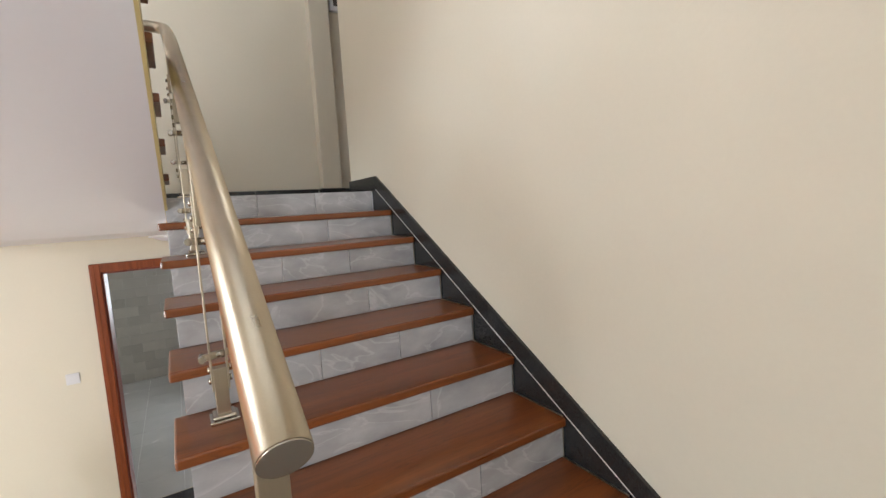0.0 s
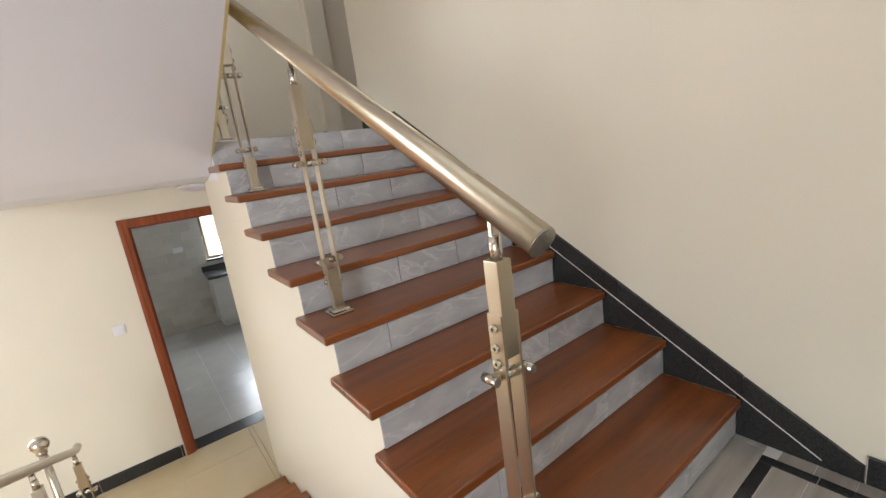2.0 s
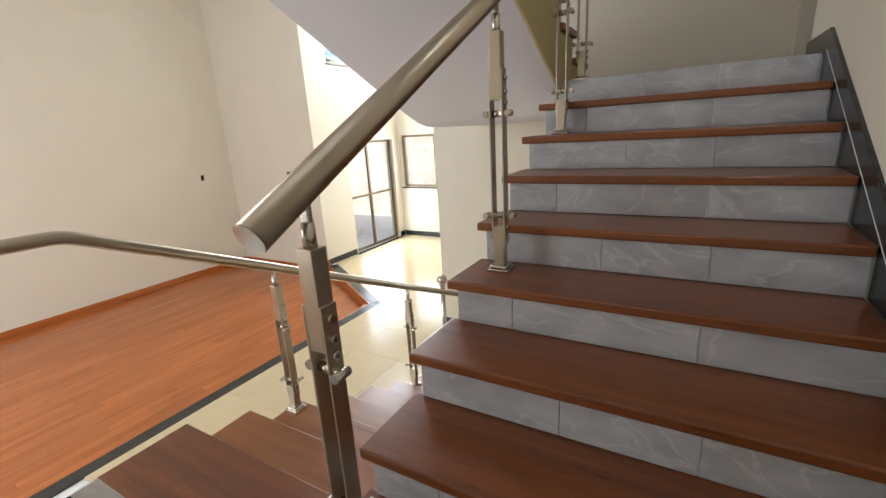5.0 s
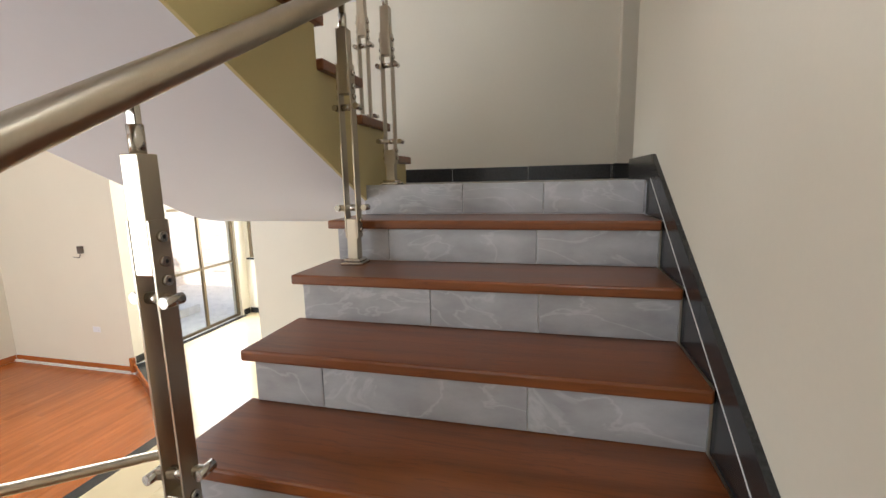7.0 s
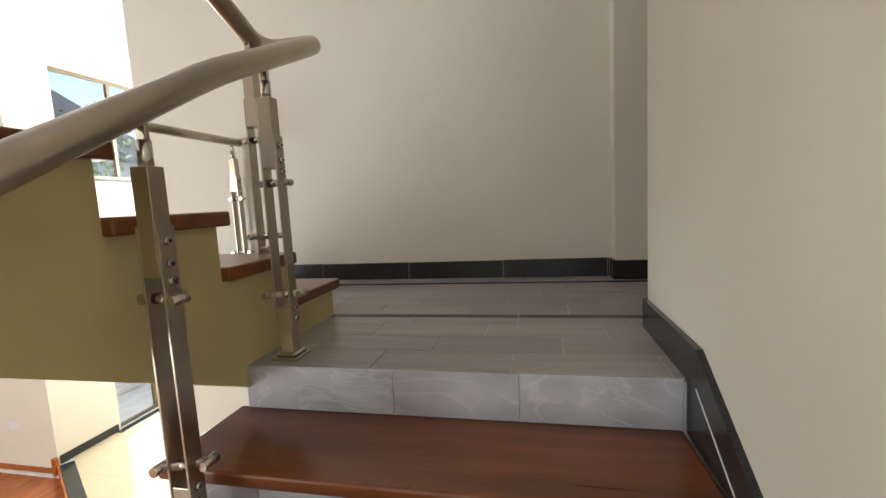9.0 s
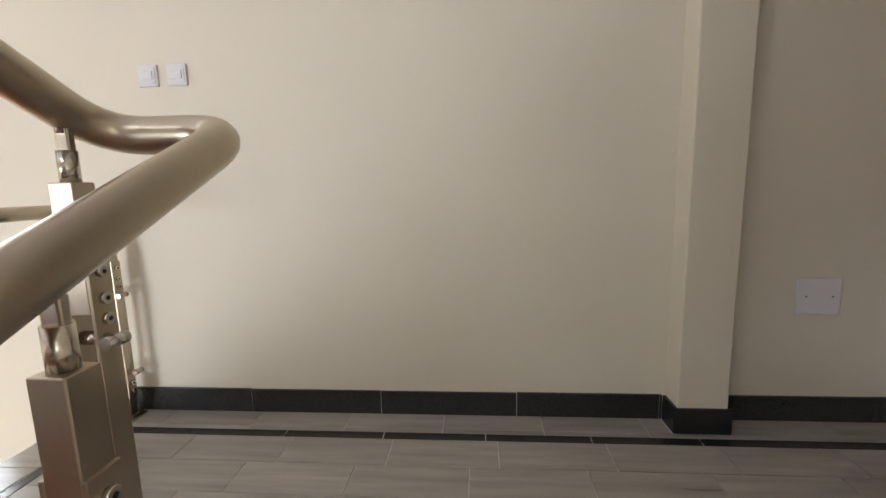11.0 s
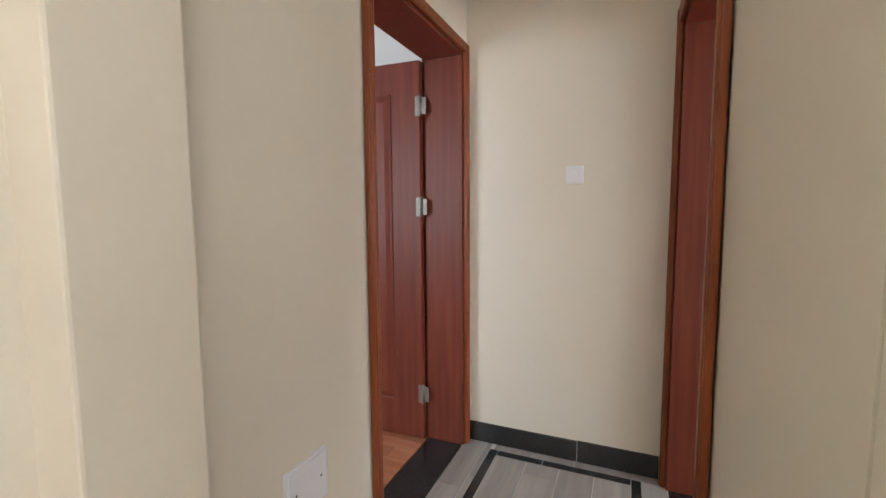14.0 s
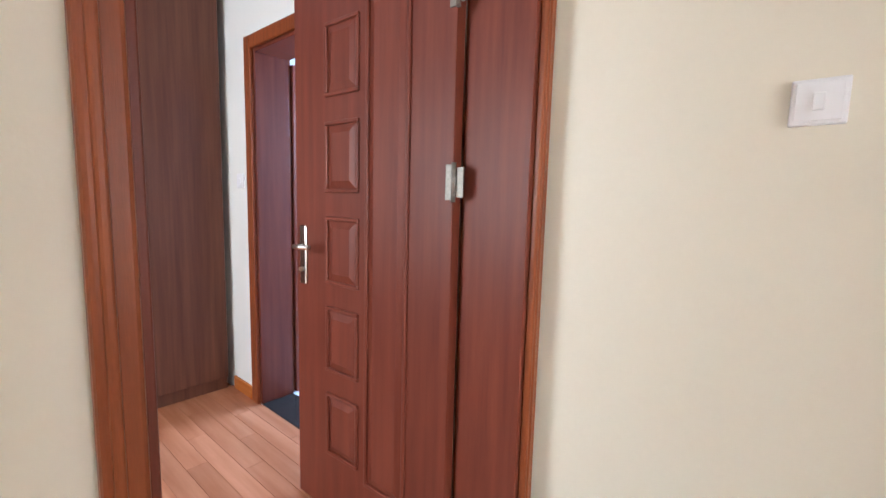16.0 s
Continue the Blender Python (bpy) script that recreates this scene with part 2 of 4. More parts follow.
def tube(points, r, seg=20, cap=True):
    bm = bmesh.new()
    pts = [Vector(p) for p in points]
    rings, ref = [], Vector((0, 0, 1))
    for i, p in enumerate(pts):
        d = (pts[min(i + 1, len(pts) - 1)] - pts[max(i - 1, 0)]).normalized()
        side = d.cross(ref)
        if side.length < 1e-3:
            side = d.cross(Vector((0, 1, 0)))
        side.normalize()
        up = side.cross(d)
        rings.append([bm.verts.new(p + r * (math.cos(a) * side + math.sin(a) * up)) for a in [2 * math.pi * k / seg for k in range(seg)]])
    for a, b in zip(rings, rings[1:]):
        for k in range(seg):
            bm.faces.new((a[k], a[(k + 1) % seg], b[(k + 1) % seg], b[k])).smooth = True
    if cap:
        bm.faces.new(rings[0])
        bm.faces.new(rings[-1][::-1])
    return bm


def rounded(points, radius, n=8):
    """The line through the points with each inner corner turned into a bend."""
    pts = [Vector(p) for p in points]
    out = [pts[0]]
    for a, b, c in zip(pts, pts[1:], pts[2:]):
        u, v = (a - b).normalized(), (c - b).normalized()
        p, q = b + u * radius, b + v * radius
        for k in range(n + 1):
            s = k / n
            out.append((1 - s) ** 2 * p + 2 * s * (1 - s) * b + s * s * q)
    out.append(pts[-1])
    return out


def ball(c, r, seg=20, squash=1.0, bm=None):
    bm = bm or bmesh.new()
    g = bmesh.ops.create_uvsphere(bm, u_segments=seg, v_segments=seg // 2, radius=r)
    for v in g["verts"]:
        v.co.z *= squash
        v.co += Vector(c)
    for f in bm.faces:
        f.smooth = True
    return bm


def rod(a, b, r, seg=12):
    return tube([a, b], r, seg)


def solid(name, rows, material, label, kind="structure", bev=0.0, category="wall"):
    return part(name, boxes(rows, bev), material, None, label, category, "", kind)


G, H = -1.12, 1.5

# ---- large structure ----
CEIL = 4.75
BACK = 3.78
solid("wall_stair", [(0.0, 0.2, -1.9, 2.79, G - 0.2, CEIL)], WALL, "cream painted plaster wall beside the stair flight", bev=0.008)
wall_back = solid("wall_back", [
    (-3.07, -1.79, BACK, 3.98, G - 0.2, H), (-1.79, -0.90, BACK, 3.98, 1.02, H), (-0.90, 2.3, BACK, 3.98, G - 0.2, H - 0.02),
    (-3.07, 0.945, BACK, 3.98, H, CEIL), (0.945, 1.847, BACK, 3.98, H + 2.08, CEIL), (1.847, 2.10, BACK, 3.98, H, CEIL)], WALL, "cream painted plaster wall behind the landing")
solid("wall_pier_return", [(-3.07, -2.87, 3.98, 7.8, G - 0.2, CEIL)], WALL, "cream painted side wall of the dining area")
solid("column", [(0.044, 0.238, 3.67, BACK + 0.01, H - 0.02, CEIL)], WALL, "cream painted square column standing proud of the landing wall", bev=0.006, category="column")
solid("wall_corridor_end", [(1.90, 2.10, 2.54, BACK, H - 0.2, CEIL)], WALL, "cream painted end wall of the corridor")
solid("wall_corridor_south", [(0.2, 0.90, 2.59, 2.79, H - 0.2, CEIL), (0.90, 1.845, 2.59, 2.79, H + 2.06, CEIL), (1.845, 1.90, 2.59, 2.79, H - 0.2, CEIL)], WALL, "cream painted corridor wall with a doorway")
solid("wall_landing_south", [(-2.9, 0.2, -2.1, -1.9, G - 0.2, CEIL)], WALL, "cream painted wall closing the half landing")
solid("wall_living_south", [(-9.1, -2.9, -3.2, -3.0, G - 0.4, CEIL), (-3.1, -2.9, -3.0, -2.1, G - 0.4, CEIL)], WALL, "cream painted wall closing the living room")
solid("wall_living_west", [(-9.1, -8.92, -3.0, 5.4, G - 0.4, CEIL)], WALL, "cream painted wall of the sunken living room")
solid("wall_alcove", [(-8.92, -6.45, 5.2, 5.4, G - 0.4, CEIL)], WALL, "cream painted return wall of the sunken living room")
GD = (6.06, 7.57, 1.14)
solid("wall_west", [
    (-6.65, -6.45, 5.4, GD[0], G - 0.2, 2.56), (-6.65, -6.45, 5.4, 5.78, 2.56, CEIL), (-6.65, -6.45, GD[0], GD[1], GD[2], 2.56), (-6.65, -6.45, GD[1], 8.0, G - 0.2, 2.56),
    (-6.65, -6.45, 5.78, 7.42, 4.0, CEIL), (-6.65, -6.45, 7.42, 8.0, 2.56, CEIL)], WALL, "cream painted wall with a glass door and a high window")
solid("wall_north", [
    (-6.45, -6.36, 7.8, 8.0, G - 0.2, CEIL), (-6.36, -4.62, 7.8, 8.0, G - 0.2, 0.04), (-6.36, -4.62, 7.8, 8.0, 1.20, 2.60), (-6.36, -4.62, 7.8, 8.0, 4.0, CEIL), (-4.62, -2.87, 7.8, 8.0, G - 0.2, CEIL)],
    WALL, "cream painted dining wall with a low and a high window")
part("ceiling", box(-9.1, 2.3, -3.2, 8.0, CEIL, CEIL + 0.15), SOFF, None, "white painted ceiling", "ceiling", "", "structure")

# landing slabs and the soffit of the upper flight
solid("floor_landing", [(-2.52, -1.27, 2.93, BACK, 1.28, H - 0.012), (-1.27, 0.0, 2.345, BACK, 1.28, H - 0.012), (0.0, 1.90, 2.76, BACK, 1.28, H - 0.012)], SOFF, "landing slab with a white painted underside", category="floor")
solid("floor_half_landing", [(-1.27, 0.0, -1.9, 0.03, -0.2, -0.012), (-2.45, -1.27, -1.9, 0.36, -0.2, -0.012)], SOFF, "half landing slab under grey tiles", category="floor")

# upper flight, climbing back over the lower one
upper = thing("upper_flight", (-1.9, 2.0, H), "upper stair flight with varnished wooden treads and a stringer coloured as in shade", "stairs")
NB = 9
prof = [(2.93, 1.28), (2.75, 1.285), (2.6, 1.315), (2.44, 1.38)]
prof.append((2.96 - 0.33 * NB, 1.38 + 0.478 * (2.44 - 2.96 + 0.33 * NB)))
top = [(2.93, H - 0.012)]
for i in range(1, NB + 1):
    yf, z = 2.93 - 0.33 * (i - 1), H + 0.16 * i - 0.04
    top += [(yf, z), (yf - 0.33, z)]
part("body", prism(prof + top[::-1], "x", -2.5, -1.275), SOFF, upper, "white painted soffit")
part("stringer", prism(prof + top[::-1], "x", -1.275, -1.262), STRING, upper, "painted stringer side with its mustard shade put into the colour")
for i in range(1, NB + 1):
    yn, z = 2.96 - 0.33 * (i - 1), H + 0.16 * i
    part("tread", box(-2.53, -1.235, yn - 0.36, yn, z - 0.042, z, 0.006), TREAD, upper)
    part("riser", box(-2.495, -1.27, yn - 0.05, yn - 0.028, z - 0.16, z - 0.042), RISER, upper)
solid("floor_upper_landing", [(-2.5, 0.0, -1.9, 2.96 - 0.33 * NB - 0.02, H + 0.16 * NB - 0.1, H + 0.16 * NB + 0.1)], SOFF, "white painted underside of the upper half landing", category="floor")

# middle flight
A = thing("middle_flight", (-0.65, 0, 0), "stair flight with varnished red wooden treads and grey marble risers", "stairs")
g, R = 0.29, 0.17
side = [(0.035, G)]
for k in range(1, 10):
    y0, z = g * (k - 1) + 0.035, min(R * k, H) - 0.04
    side += [(y0, z), (y0 + g if k < 9 else 2.9, z)]
side += [(2.9, G)]
part("body", prism(side, "x", -1.268, 0.0), WALL, A, "cream painted side wall under the steps")
for k in range(1, 9):
    yn, z = g * (k - 1), R * k
    part("tread", box(-1.31, -0.018, yn, yn + 0.325, z - 0.036, z, 0.007), TREAD, A)
for k in range(1, 10):
    yn, z1 = g * (k - 1) + 0.018, (R * k - 0.037 if k < 9 else H)
    z0 = R * (k - 1) + 0.001
    part("grout", box(-1.27, -0.018, yn + 0.006, yn + 0.016, z0, z1 - 0.002), GROUT, A, "white grout bed")
    for xa, xb in ((-1.272, -1.045), (-1.042, -0.448), (-0.445, -0.022)) if k % 2 == 0 else ((-1.272, -0.79), (-0.787, -0.43), (-0.427, -0.022)):
        part("riser_tile", box(xa, xb, yn, yn + 0.008, z0 + 0.002, z1, 0.0015), RISER, A)

# black granite skirting climbing the right wall
sk = thing("stair_skirting", (0, 0, 0), "stepped black granite skirting along the stair wall with white joints", "skirting", "", "structure")
slope = R / g
part("skirting_tile", prism([(-0.36, 0.0), (-0.30, 0.0), (-0.003, 0.172), (-0.003, 0.262), (-0.36, 0.06)], "x", -0.016, 0.001), GRAN, sk)
prev = 0.0
for n, y1 in enumerate((0.52, 1.06, 1.60, 2.10, 2.27)):
    y0 = prev
    pts = [(y0, 0.177 + slope * y0), (y1, 0.177 + slope * y1), (y1, 0.26 + slope * (y1 + 0.01)), (y0, max(0.10, 0.26 + slope * (y0 + 0.01)))]
    part("skirting_tile", prism(pts, "x", -0.016, 0.001), GRAN, sk)
    prev = y1 + 0.003
for k in range(0, 9):
    yn, za = g * (k - 1), R * k
    ys = max(yn, -0.29)
    part("skirting_tile", prism([(ys, za), (yn + g + 0.02, za), (yn + g + 0.02, za + R + 0.012), (yn + g, za + R), (ys, za + 0.001)], "x", -0.014, 0.0), GRAN, sk)
part("joint", prism([(-0.25, 0.172 - slope * 0.25), (2.27, 0.172 + slope * 2.27), (2.27, 0.177 + slope * 2.27), (-0.25, 0.177 - slope * 0.25)], "x", -0.0172, -0.012), GROUT, sk)
part("skirting_tile", box(-0.016, 0.0, 2.273, 2.788, H, H + 0.10), GRAN, sk)

# lower flight, going down to the ground floor
LF = thing("lower_flight", (-1.9, 1.5, G), "lower stair flight with light varnished wooden treads", "stairs")
RL = G / 8
lower_side = [(0.3, -0.05)]
for j in range(1, 8):
    lower_side += [(0.36 + 0.32 * (j - 1), RL * j - 0.04), (0.36 + 0.32 * j - 0.03, RL * j - 0.04)]
lower_side += [(0.36 + 0.32 * 7 - 0.03, G), (0.3, G)]
part("body", prism(lower_side, "x", -2.42, -1.27), WALL, LF, "cream painted side of the flight")
part("landing_nosing", box(-2.46, -1.275, 0.0, 0.36, -0.012, 0.0, 0.003), TREAD, LF, "varnished wooden landing edge")
for j in range(1, 8):
    yn, z = 0.36 + 0.32 * j, RL * j
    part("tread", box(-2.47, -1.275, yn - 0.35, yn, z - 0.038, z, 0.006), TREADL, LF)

# ground floor
gf = solid("floor_ground", [(-4.42, 2.3, -3.2, 8.0, G - 0.25, G - 0.012)], GROUT, "ground floor slab under cream tiles", category="floor")
gf2 = part("floor_dining", prism([(-4.42, 3.95), (-4.42, 8.0), (-6.45, 8.0), (-6.45, 5.2)], "z", G - 0.25, G - 0.012), GROUT, None, "dining floor slab under cream tiles", "floor", "", "structure")
sf = part("floor_sunken", box(-8.92, -4.42, -3.0, 5.2, G - 0.4, G - 0.162), PARQ, None, "sunken living floor bed", "floor", "", "structure")
# black border at the edge of the sunken floor, and the wooden riser below it
edge = thing("sunken_floor_edge", (-4.42, 3.95, G), "black granite border tiles round the sunken wooden floor", "floor border", "", "structure")
for n in range(11):
    y1 = 3.89 - 0.6 * n
    part("border_tile", box(-4.45, -4.31, y1 - 0.597, y1, G - 0.012, G + 0.002, 0.002), GRAN, edge)
part("nosing", box(-4.50, -4.451, -2.9, 3.92, G - 0.03, G + 0.004, 0.006), PARQ, edge, "red wooden nosing")
dirv = (Vector((-6.45, 5.2, 0)) - Vector((-4.42, 3.95, 0)))
ang = math.degrees(math.atan2(dirv.y, dirv.x))
mt = pose(-4.42, 3.95, 0, 0, 0, ang)
for n in range(4):
    part("border_tile", box(0.02 + 0.585 * n, 0.602 + 0.585 * n, -0.15, 0.0, G - 0.012, G + 0.002, 0.002, m=mt), GRAN, edge)
part("riser_board", box(0.03, 2.37, 0.0, 0.022, G - 0.162, G + 0.003, 0.004, m=mt), PARQ, edge, "red wooden riser board")
part("tip_tile", prism([(-4.31, 3.895), (-4.31, 4.06), (-4.45, 3.96), (-4.45, 3.895)], "z", G - 0.012, G + 0.002), GRAN, edge)
ws = thing("wood_skirting", (-8.9, 5.15, G - 0.15), "red hardwood skirting round the sunken floor", "skirting", "", "structure")
part("board", box(-8.92, -8.902, -2.9, 5.18, G - 0.15, G - 0.05, 0.004), PARQ, ws)
part("board", box(-8.90, -6.45, 5.182, 5.2, G - 0.15, G - 0.05, 0.004), PARQ, ws)
part("board", box(-6.5, -6.44, 5.15, 5.202, G - 0.15, G + 0.1, 0.004), PARQ, ws)


def skirting(name, x0, x1, y0, y1, z, along, label, h=0.10, step=0.6, start=0.0):
    """A row of black skirting tiles along x or y with thin white joints."""
    t = thing(name, (x0, y0, z), label, "skirting", "", "structure")
    a0, a1 = (x0, x1) if along == "x" else (y0, y1)
    a = a0
    first = True
    while a < a1 - 0.01:
        b = min(a1, a + (start if first and start else step))
        first = False
        dz = random.uniform(-0.003, 0.004)
        if along == "x":
            part("skirting_tile", box(a + 0.0008, b - 0.0008, y0, y1, z, z + h + dz, 0.002), GRAN, t)
        else:
            part("skirting_tile", box(x0, x1, a + 0.0008, b - 0.0008, z, z + h + dz, 0.002), GRAN, t)
        a = b
    part("joint", box(x0 + 0.002, x1 - 0.002, y0 + 0.003, y1 + 0.001, z, z + h - 0.004), GROUT, t, "white joint filler")
    return t


BS = "black granite skirting tiles with white joints"
skirting("skirting_landing", -2.5, 0.03, BACK - 0.014, BACK, H, "x", BS + " below the cream landing wall", 0.105, 0.59, 0.16)
skirting("skirting_column_side", 0.03, 0.044, 3.658, BACK - 0.014, H, "y", BS + " on the column side", 0.105)
skirting("skirting_column", 0.03, 0.25, 3.656, 3.67, H, "x", BS + " on the column front", 0.105)
skirting("skirting_alcove_landing", 0.25, 0.92, BACK - 0.014, BACK, H, "x", BS + " beside the bedroom door", 0.105)
skirting("skirting_corridor_end", 1.886, 1.90, 2.82, BACK - 0.002, H, "y", BS + " on the corridor end wall", 0.105, 0.6, 0.37)
skirting("skirting_wall_end", 0.0, 0.868, 2.79, 2.804, H, "x", BS + " on the corridor wall", 0.105)
skirting("skirting_half_landing", -0.016, -0.001, -1.9, -0.365, 0.0, "y", BS + " on the half landing", 0.10, 0.6, 0.45)
skirting("skirting_kitchen_wall", -3.07, -1.85, BACK - 0.014, BACK, G, "x", BS + " beside the kitchen door", 0.11)
skirting("skirting_dining", -6.43, -3.07, 7.786, 7.8, G, "x", BS + " in the dining area", 0.11)
skirting("skirting_west", -6.45, -6.436, 5.22, GD[0] - 0.04, G, "y", BS + " beside the glass door", 0.11)
skirting("skirting_west", -6.45, -6.436, GD[1] + 0.04, 7.78, G, "y", BS + " beside the glass door", 0.11)

# ---- doors ----


def door_frame(name, x0, x1, y0, y1, z0, z1, label, w=0.07, faces=(-1, 1)):
    """A lining in an opening along x through a wall from y0 to y1, with architraves on the named faces."""
    t = thing(name, ((x0 + x1) / 2, (y0 + y1) / 2, z0), label, "door frame", "", "structure")
    th = 0.035
    part("jamb", box(x0, x0 + th, y0, y1, z0, z1, 0.003), MAHO, t)
    part("jamb", box(x1 - th, x1, y0, y1, z0, z1, 0.003), MAHO, t)
    part("head", box(x0 + th, x1 - th, y0, y1, z1 - th, z1, 0.003), MAHO, t)
    for s in faces:
        ya, yb = (y0 - 0.022, y0) if s < 0 else (y1, y1 + 0.022)
        for xa, xb in ((x0 - w + 0.02, x0 + 0.02), (x1 - 0.02, x1 + w - 0.02)):
            a = part("architrave", box(xa, xb, ya, yb, z0, z1 + w - 0.02, 0.006), ARCH, t)
            ym = ya - 0.004 if s < 0 else yb + 0.004
            part("moulding", box(xa + 0.010, xb - 0.5 * w, min(ym, ya + 0.004), max(ym, yb - 0.004), z0, z1 + w - 0.03, 0.004), ARCH, a)
        part("architrave", box(x0 + 0.02, x1 - 0.02, ya, yb, z1 - 0.02, z1 + w - 0.02, 0.006), ARCH, t)
    return t


def door_frame_y(name, y0, y1, x0, x1, z0, z1, label, w=0.07, faces=(-1, 1)):
    t = thing(name, ((x0 + x1) / 2, (y0 + y1) / 2, z0), label, "door frame", "", "structure")
    th = 0.035
    part("jamb", box(x0, x1, y0, y0 + th, z0, z1, 0.003), MAHO, t)
    part("jamb", box(x0, x1, y1 - th, y1, z0, z1, 0.003), MAHO, t)
    part("head", box(x0, x1, y0 + th, y1 - th, z1 - th, z1, 0.003), MAHO, t)
    for s in faces:
        xa, xb = (x0 - 0.022, x0) if s < 0 else (x1, x1 + 0.022)
        for ya, yb in ((y0 - w + 0.02, y0 + 0.02), (y1 - 0.02, y1 + w - 0.02)):
            part("architrave", box(xa, xb, ya, yb, z0, z1 + w - 0.02, 0.006), ARCH, t)
        part("architrave", box(xa, xb, y0 + 0.02, y1 - 0.02, z1 - 0.02, z1 + w - 0.02, 0.006), ARCH, t)
    return t


def panelled_leaf(name, m, label, w=0.80, h=2.0, handle=True):
    """A leaf in the local x-z plane, hinged at x = 0, its face towards -y, moved by m."""
    t = thing(name, (0, 0, 0), label, "door")
    t.matrix_basis = m
    part("slab", box(0, w, 0, 0.04, 0.008, h, 0.003), MAHO, t)

    def raised(xa, xb, za, zb, nm):
        for ya, yb in ((-0.009, 0.004), (0.036, 0.049)):
            bm = bmesh.new()
            e = 0.014
            for q in ((xa, xb, za, za + e), (xa, xb, zb - e, zb), (xa, xa + e, za + e, zb - e), (xb - e, xb, za + e, zb - e)):
                box(q[0], q[1], ya, yb, q[2], q[3], 0.004, bm)
            face, foot = (ya, 0.001) if ya < 0 else (yb, 0.039)
            lo = [bm.verts.new((x, foot, z)) for x, z in ((xa + e, za + e), (xb - e, za + e), (xb - e, zb - e), (xa + e, zb - e))]
            k = 0.042
            hi = [bm.verts.new((x, face, z)) for x, z in ((xa + k, za + k), (xb - k, za + k), (xb - k, zb - k), (xa + k, zb - k))]
            bm.faces.new(hi)
            for i in range(4):
                bm.faces.new((lo[i], lo[(i + 1) % 4], hi[(i + 1) % 4], hi[i]))
            part(nm, bm, MAHO, t)
    raised(0.165, 0.36, 0.21, 1.885, "tall_panel")
    for n in range(5):
        raised(0.395, 0.575, 0.25 + n * 0.335, 0.25 + n * 0.335 + 0.25, "small_panel")
    if handle:
        for yy, s in ((-0.012, -1), (0.052, 1)):
            hp = part("handle_plate", box(w - 0.075, w - 0.035, min(yy, yy + 0.012 * -s), max(yy, yy + 0.012 * -s), 0.90, 1.13, 0.005), CHROME, t, "polished steel handle plate")
            part("lever", tube(rounded([(w - 0.055, yy, 1.05), (w - 0.055, yy + s * 0.045, 1.05), (w - 0.17, yy + s * 0.05, 1.055)], 0.02), 0.009, 10), CHROME, hp)
            part("cylinder", rod((w - 0.055, yy, 0.96), (w - 0.055, yy + s * 0.012, 0.96), 0.009), STEEL, hp)
    for zz in (0.265, 1.29, 1.81):
        hg = part("hinge", box(0.002, 0.024, 0.039, 0.044, zz - 0.05, zz + 0.05, 0.001), HINGE, t, "dull steel butterfly hinge")
        part("knuckle", rod((-0.006, 0.045, zz - 0.055), (-0.006, 0.045, zz + 0.055), 0.007), HINGE, hg)
        part("flap", box(-0.036, -0.012, 0.036, 0.041, zz - 0.042, zz + 0.042, 0.001), HINGE, hg)
    return t


door_frame("door_frame_bedroom", 0.945, 1.847, 3.775, 3.985, H, H + 2.08, "dark mahogany frame of the bedroom doorway", 0.045)
panelled_leaf("bedroom_door", pose(1.815, 3.998, H, 0, 0, 92.5), "open dark mahogany panelled bedroom door", 0.765, 2.04)
door_frame("door_frame_far_bedroom", 0.90, 1.845, 2.585, 2.795, H, H + 2.06, "dark mahogany frame of the far bedroom doorway")
strike = thing("strike_plate", (1.8, 2.63, 2.53), "steel strike plate on the door jamb", "strike plate")
part("plate", boxes([(1.804, 1.811, 2.588, 2.600, 2.44, 2.61), (1.806, 1.811, 2.616, 2.628, 2.44, 2.61), (1.806, 1.811, 2.600, 2.616, 2.44, 2.47), (1.806, 1.811, 2.600, 2.616, 2.58, 2.61)]), CHROME, strike)
door_frame("door_frame_kitchen", -1.79, -0.90, 3.775, 3.985, G, 1.02, "dark mahogany frame of the kitchen doorway")
part("threshold_bedroom", box(0.981, 1.811, 3.782, 3.978, H - 0.012, H + 0.004, 0.002), GRAN, None, "black granite threshold of the bedroom doorway", "threshold", "", "structure")
part("threshold_far_bedroom", box(0.936, 1.809, 2.593, 2.785, H - 0.012, H + 0.004, 0.002), GRAN, None, "black granite threshold of the far bedroom doorway", "threshold", "", "structure")
part("threshold_kitchen", box(-1.754, -0.936, 3.78, 3.98, G - 0.012, G + 0.004, 0.002), GRAN, None, "black granite threshold of the kitchen doorway", "threshold", "", "structure")

# ---- bedroom beyond the landing ----
solid("wall_bedroom", [(-1.2, -1.0, 3.98, 6.9, H - 0.2, CEIL), (-1.2, 2.2, 6.7, 6.9, H - 0.2, CEIL)], WALLW, "white painted bedroom walls")
solid("wall_bedroom_east", [(2.0, 2.2, 3.98, 4.82, H - 0.2, CEIL), (2.0, 2.2, 4.82, 5.64, H + 2.05, CEIL), (2.0, 2.2, 5.64, 6.7, H - 0.2, CEIL)], WALLW, "white painted bedroom wall with the bathroom doorway")
bedfloor = part("floor_bedroom", box(-1.0, 2.0, 3.98, 6.7, H - 0.2, H - 0.012), BEDF, None, "bedroom floor bed", "floor", "", "structure")
part("ceiling_bedroom", box(-1.2, 3.9, 3.98, 6.9, H + 2.7, H + 2.8), SOFF, None, "white bedroom ceiling", "ceiling", "", "structure")
door_frame_y("door_frame_bathroom", 4.82, 5.64, 2.0, 2.2, H, H + 2.05, "dark mahogany frame of the bathroom doorway")
panelled_leaf("bathroom_door", pose(2.225, 5.60, H, 0, 0, 8), "open dark mahogany bathroom door", 0.75, 2.0)
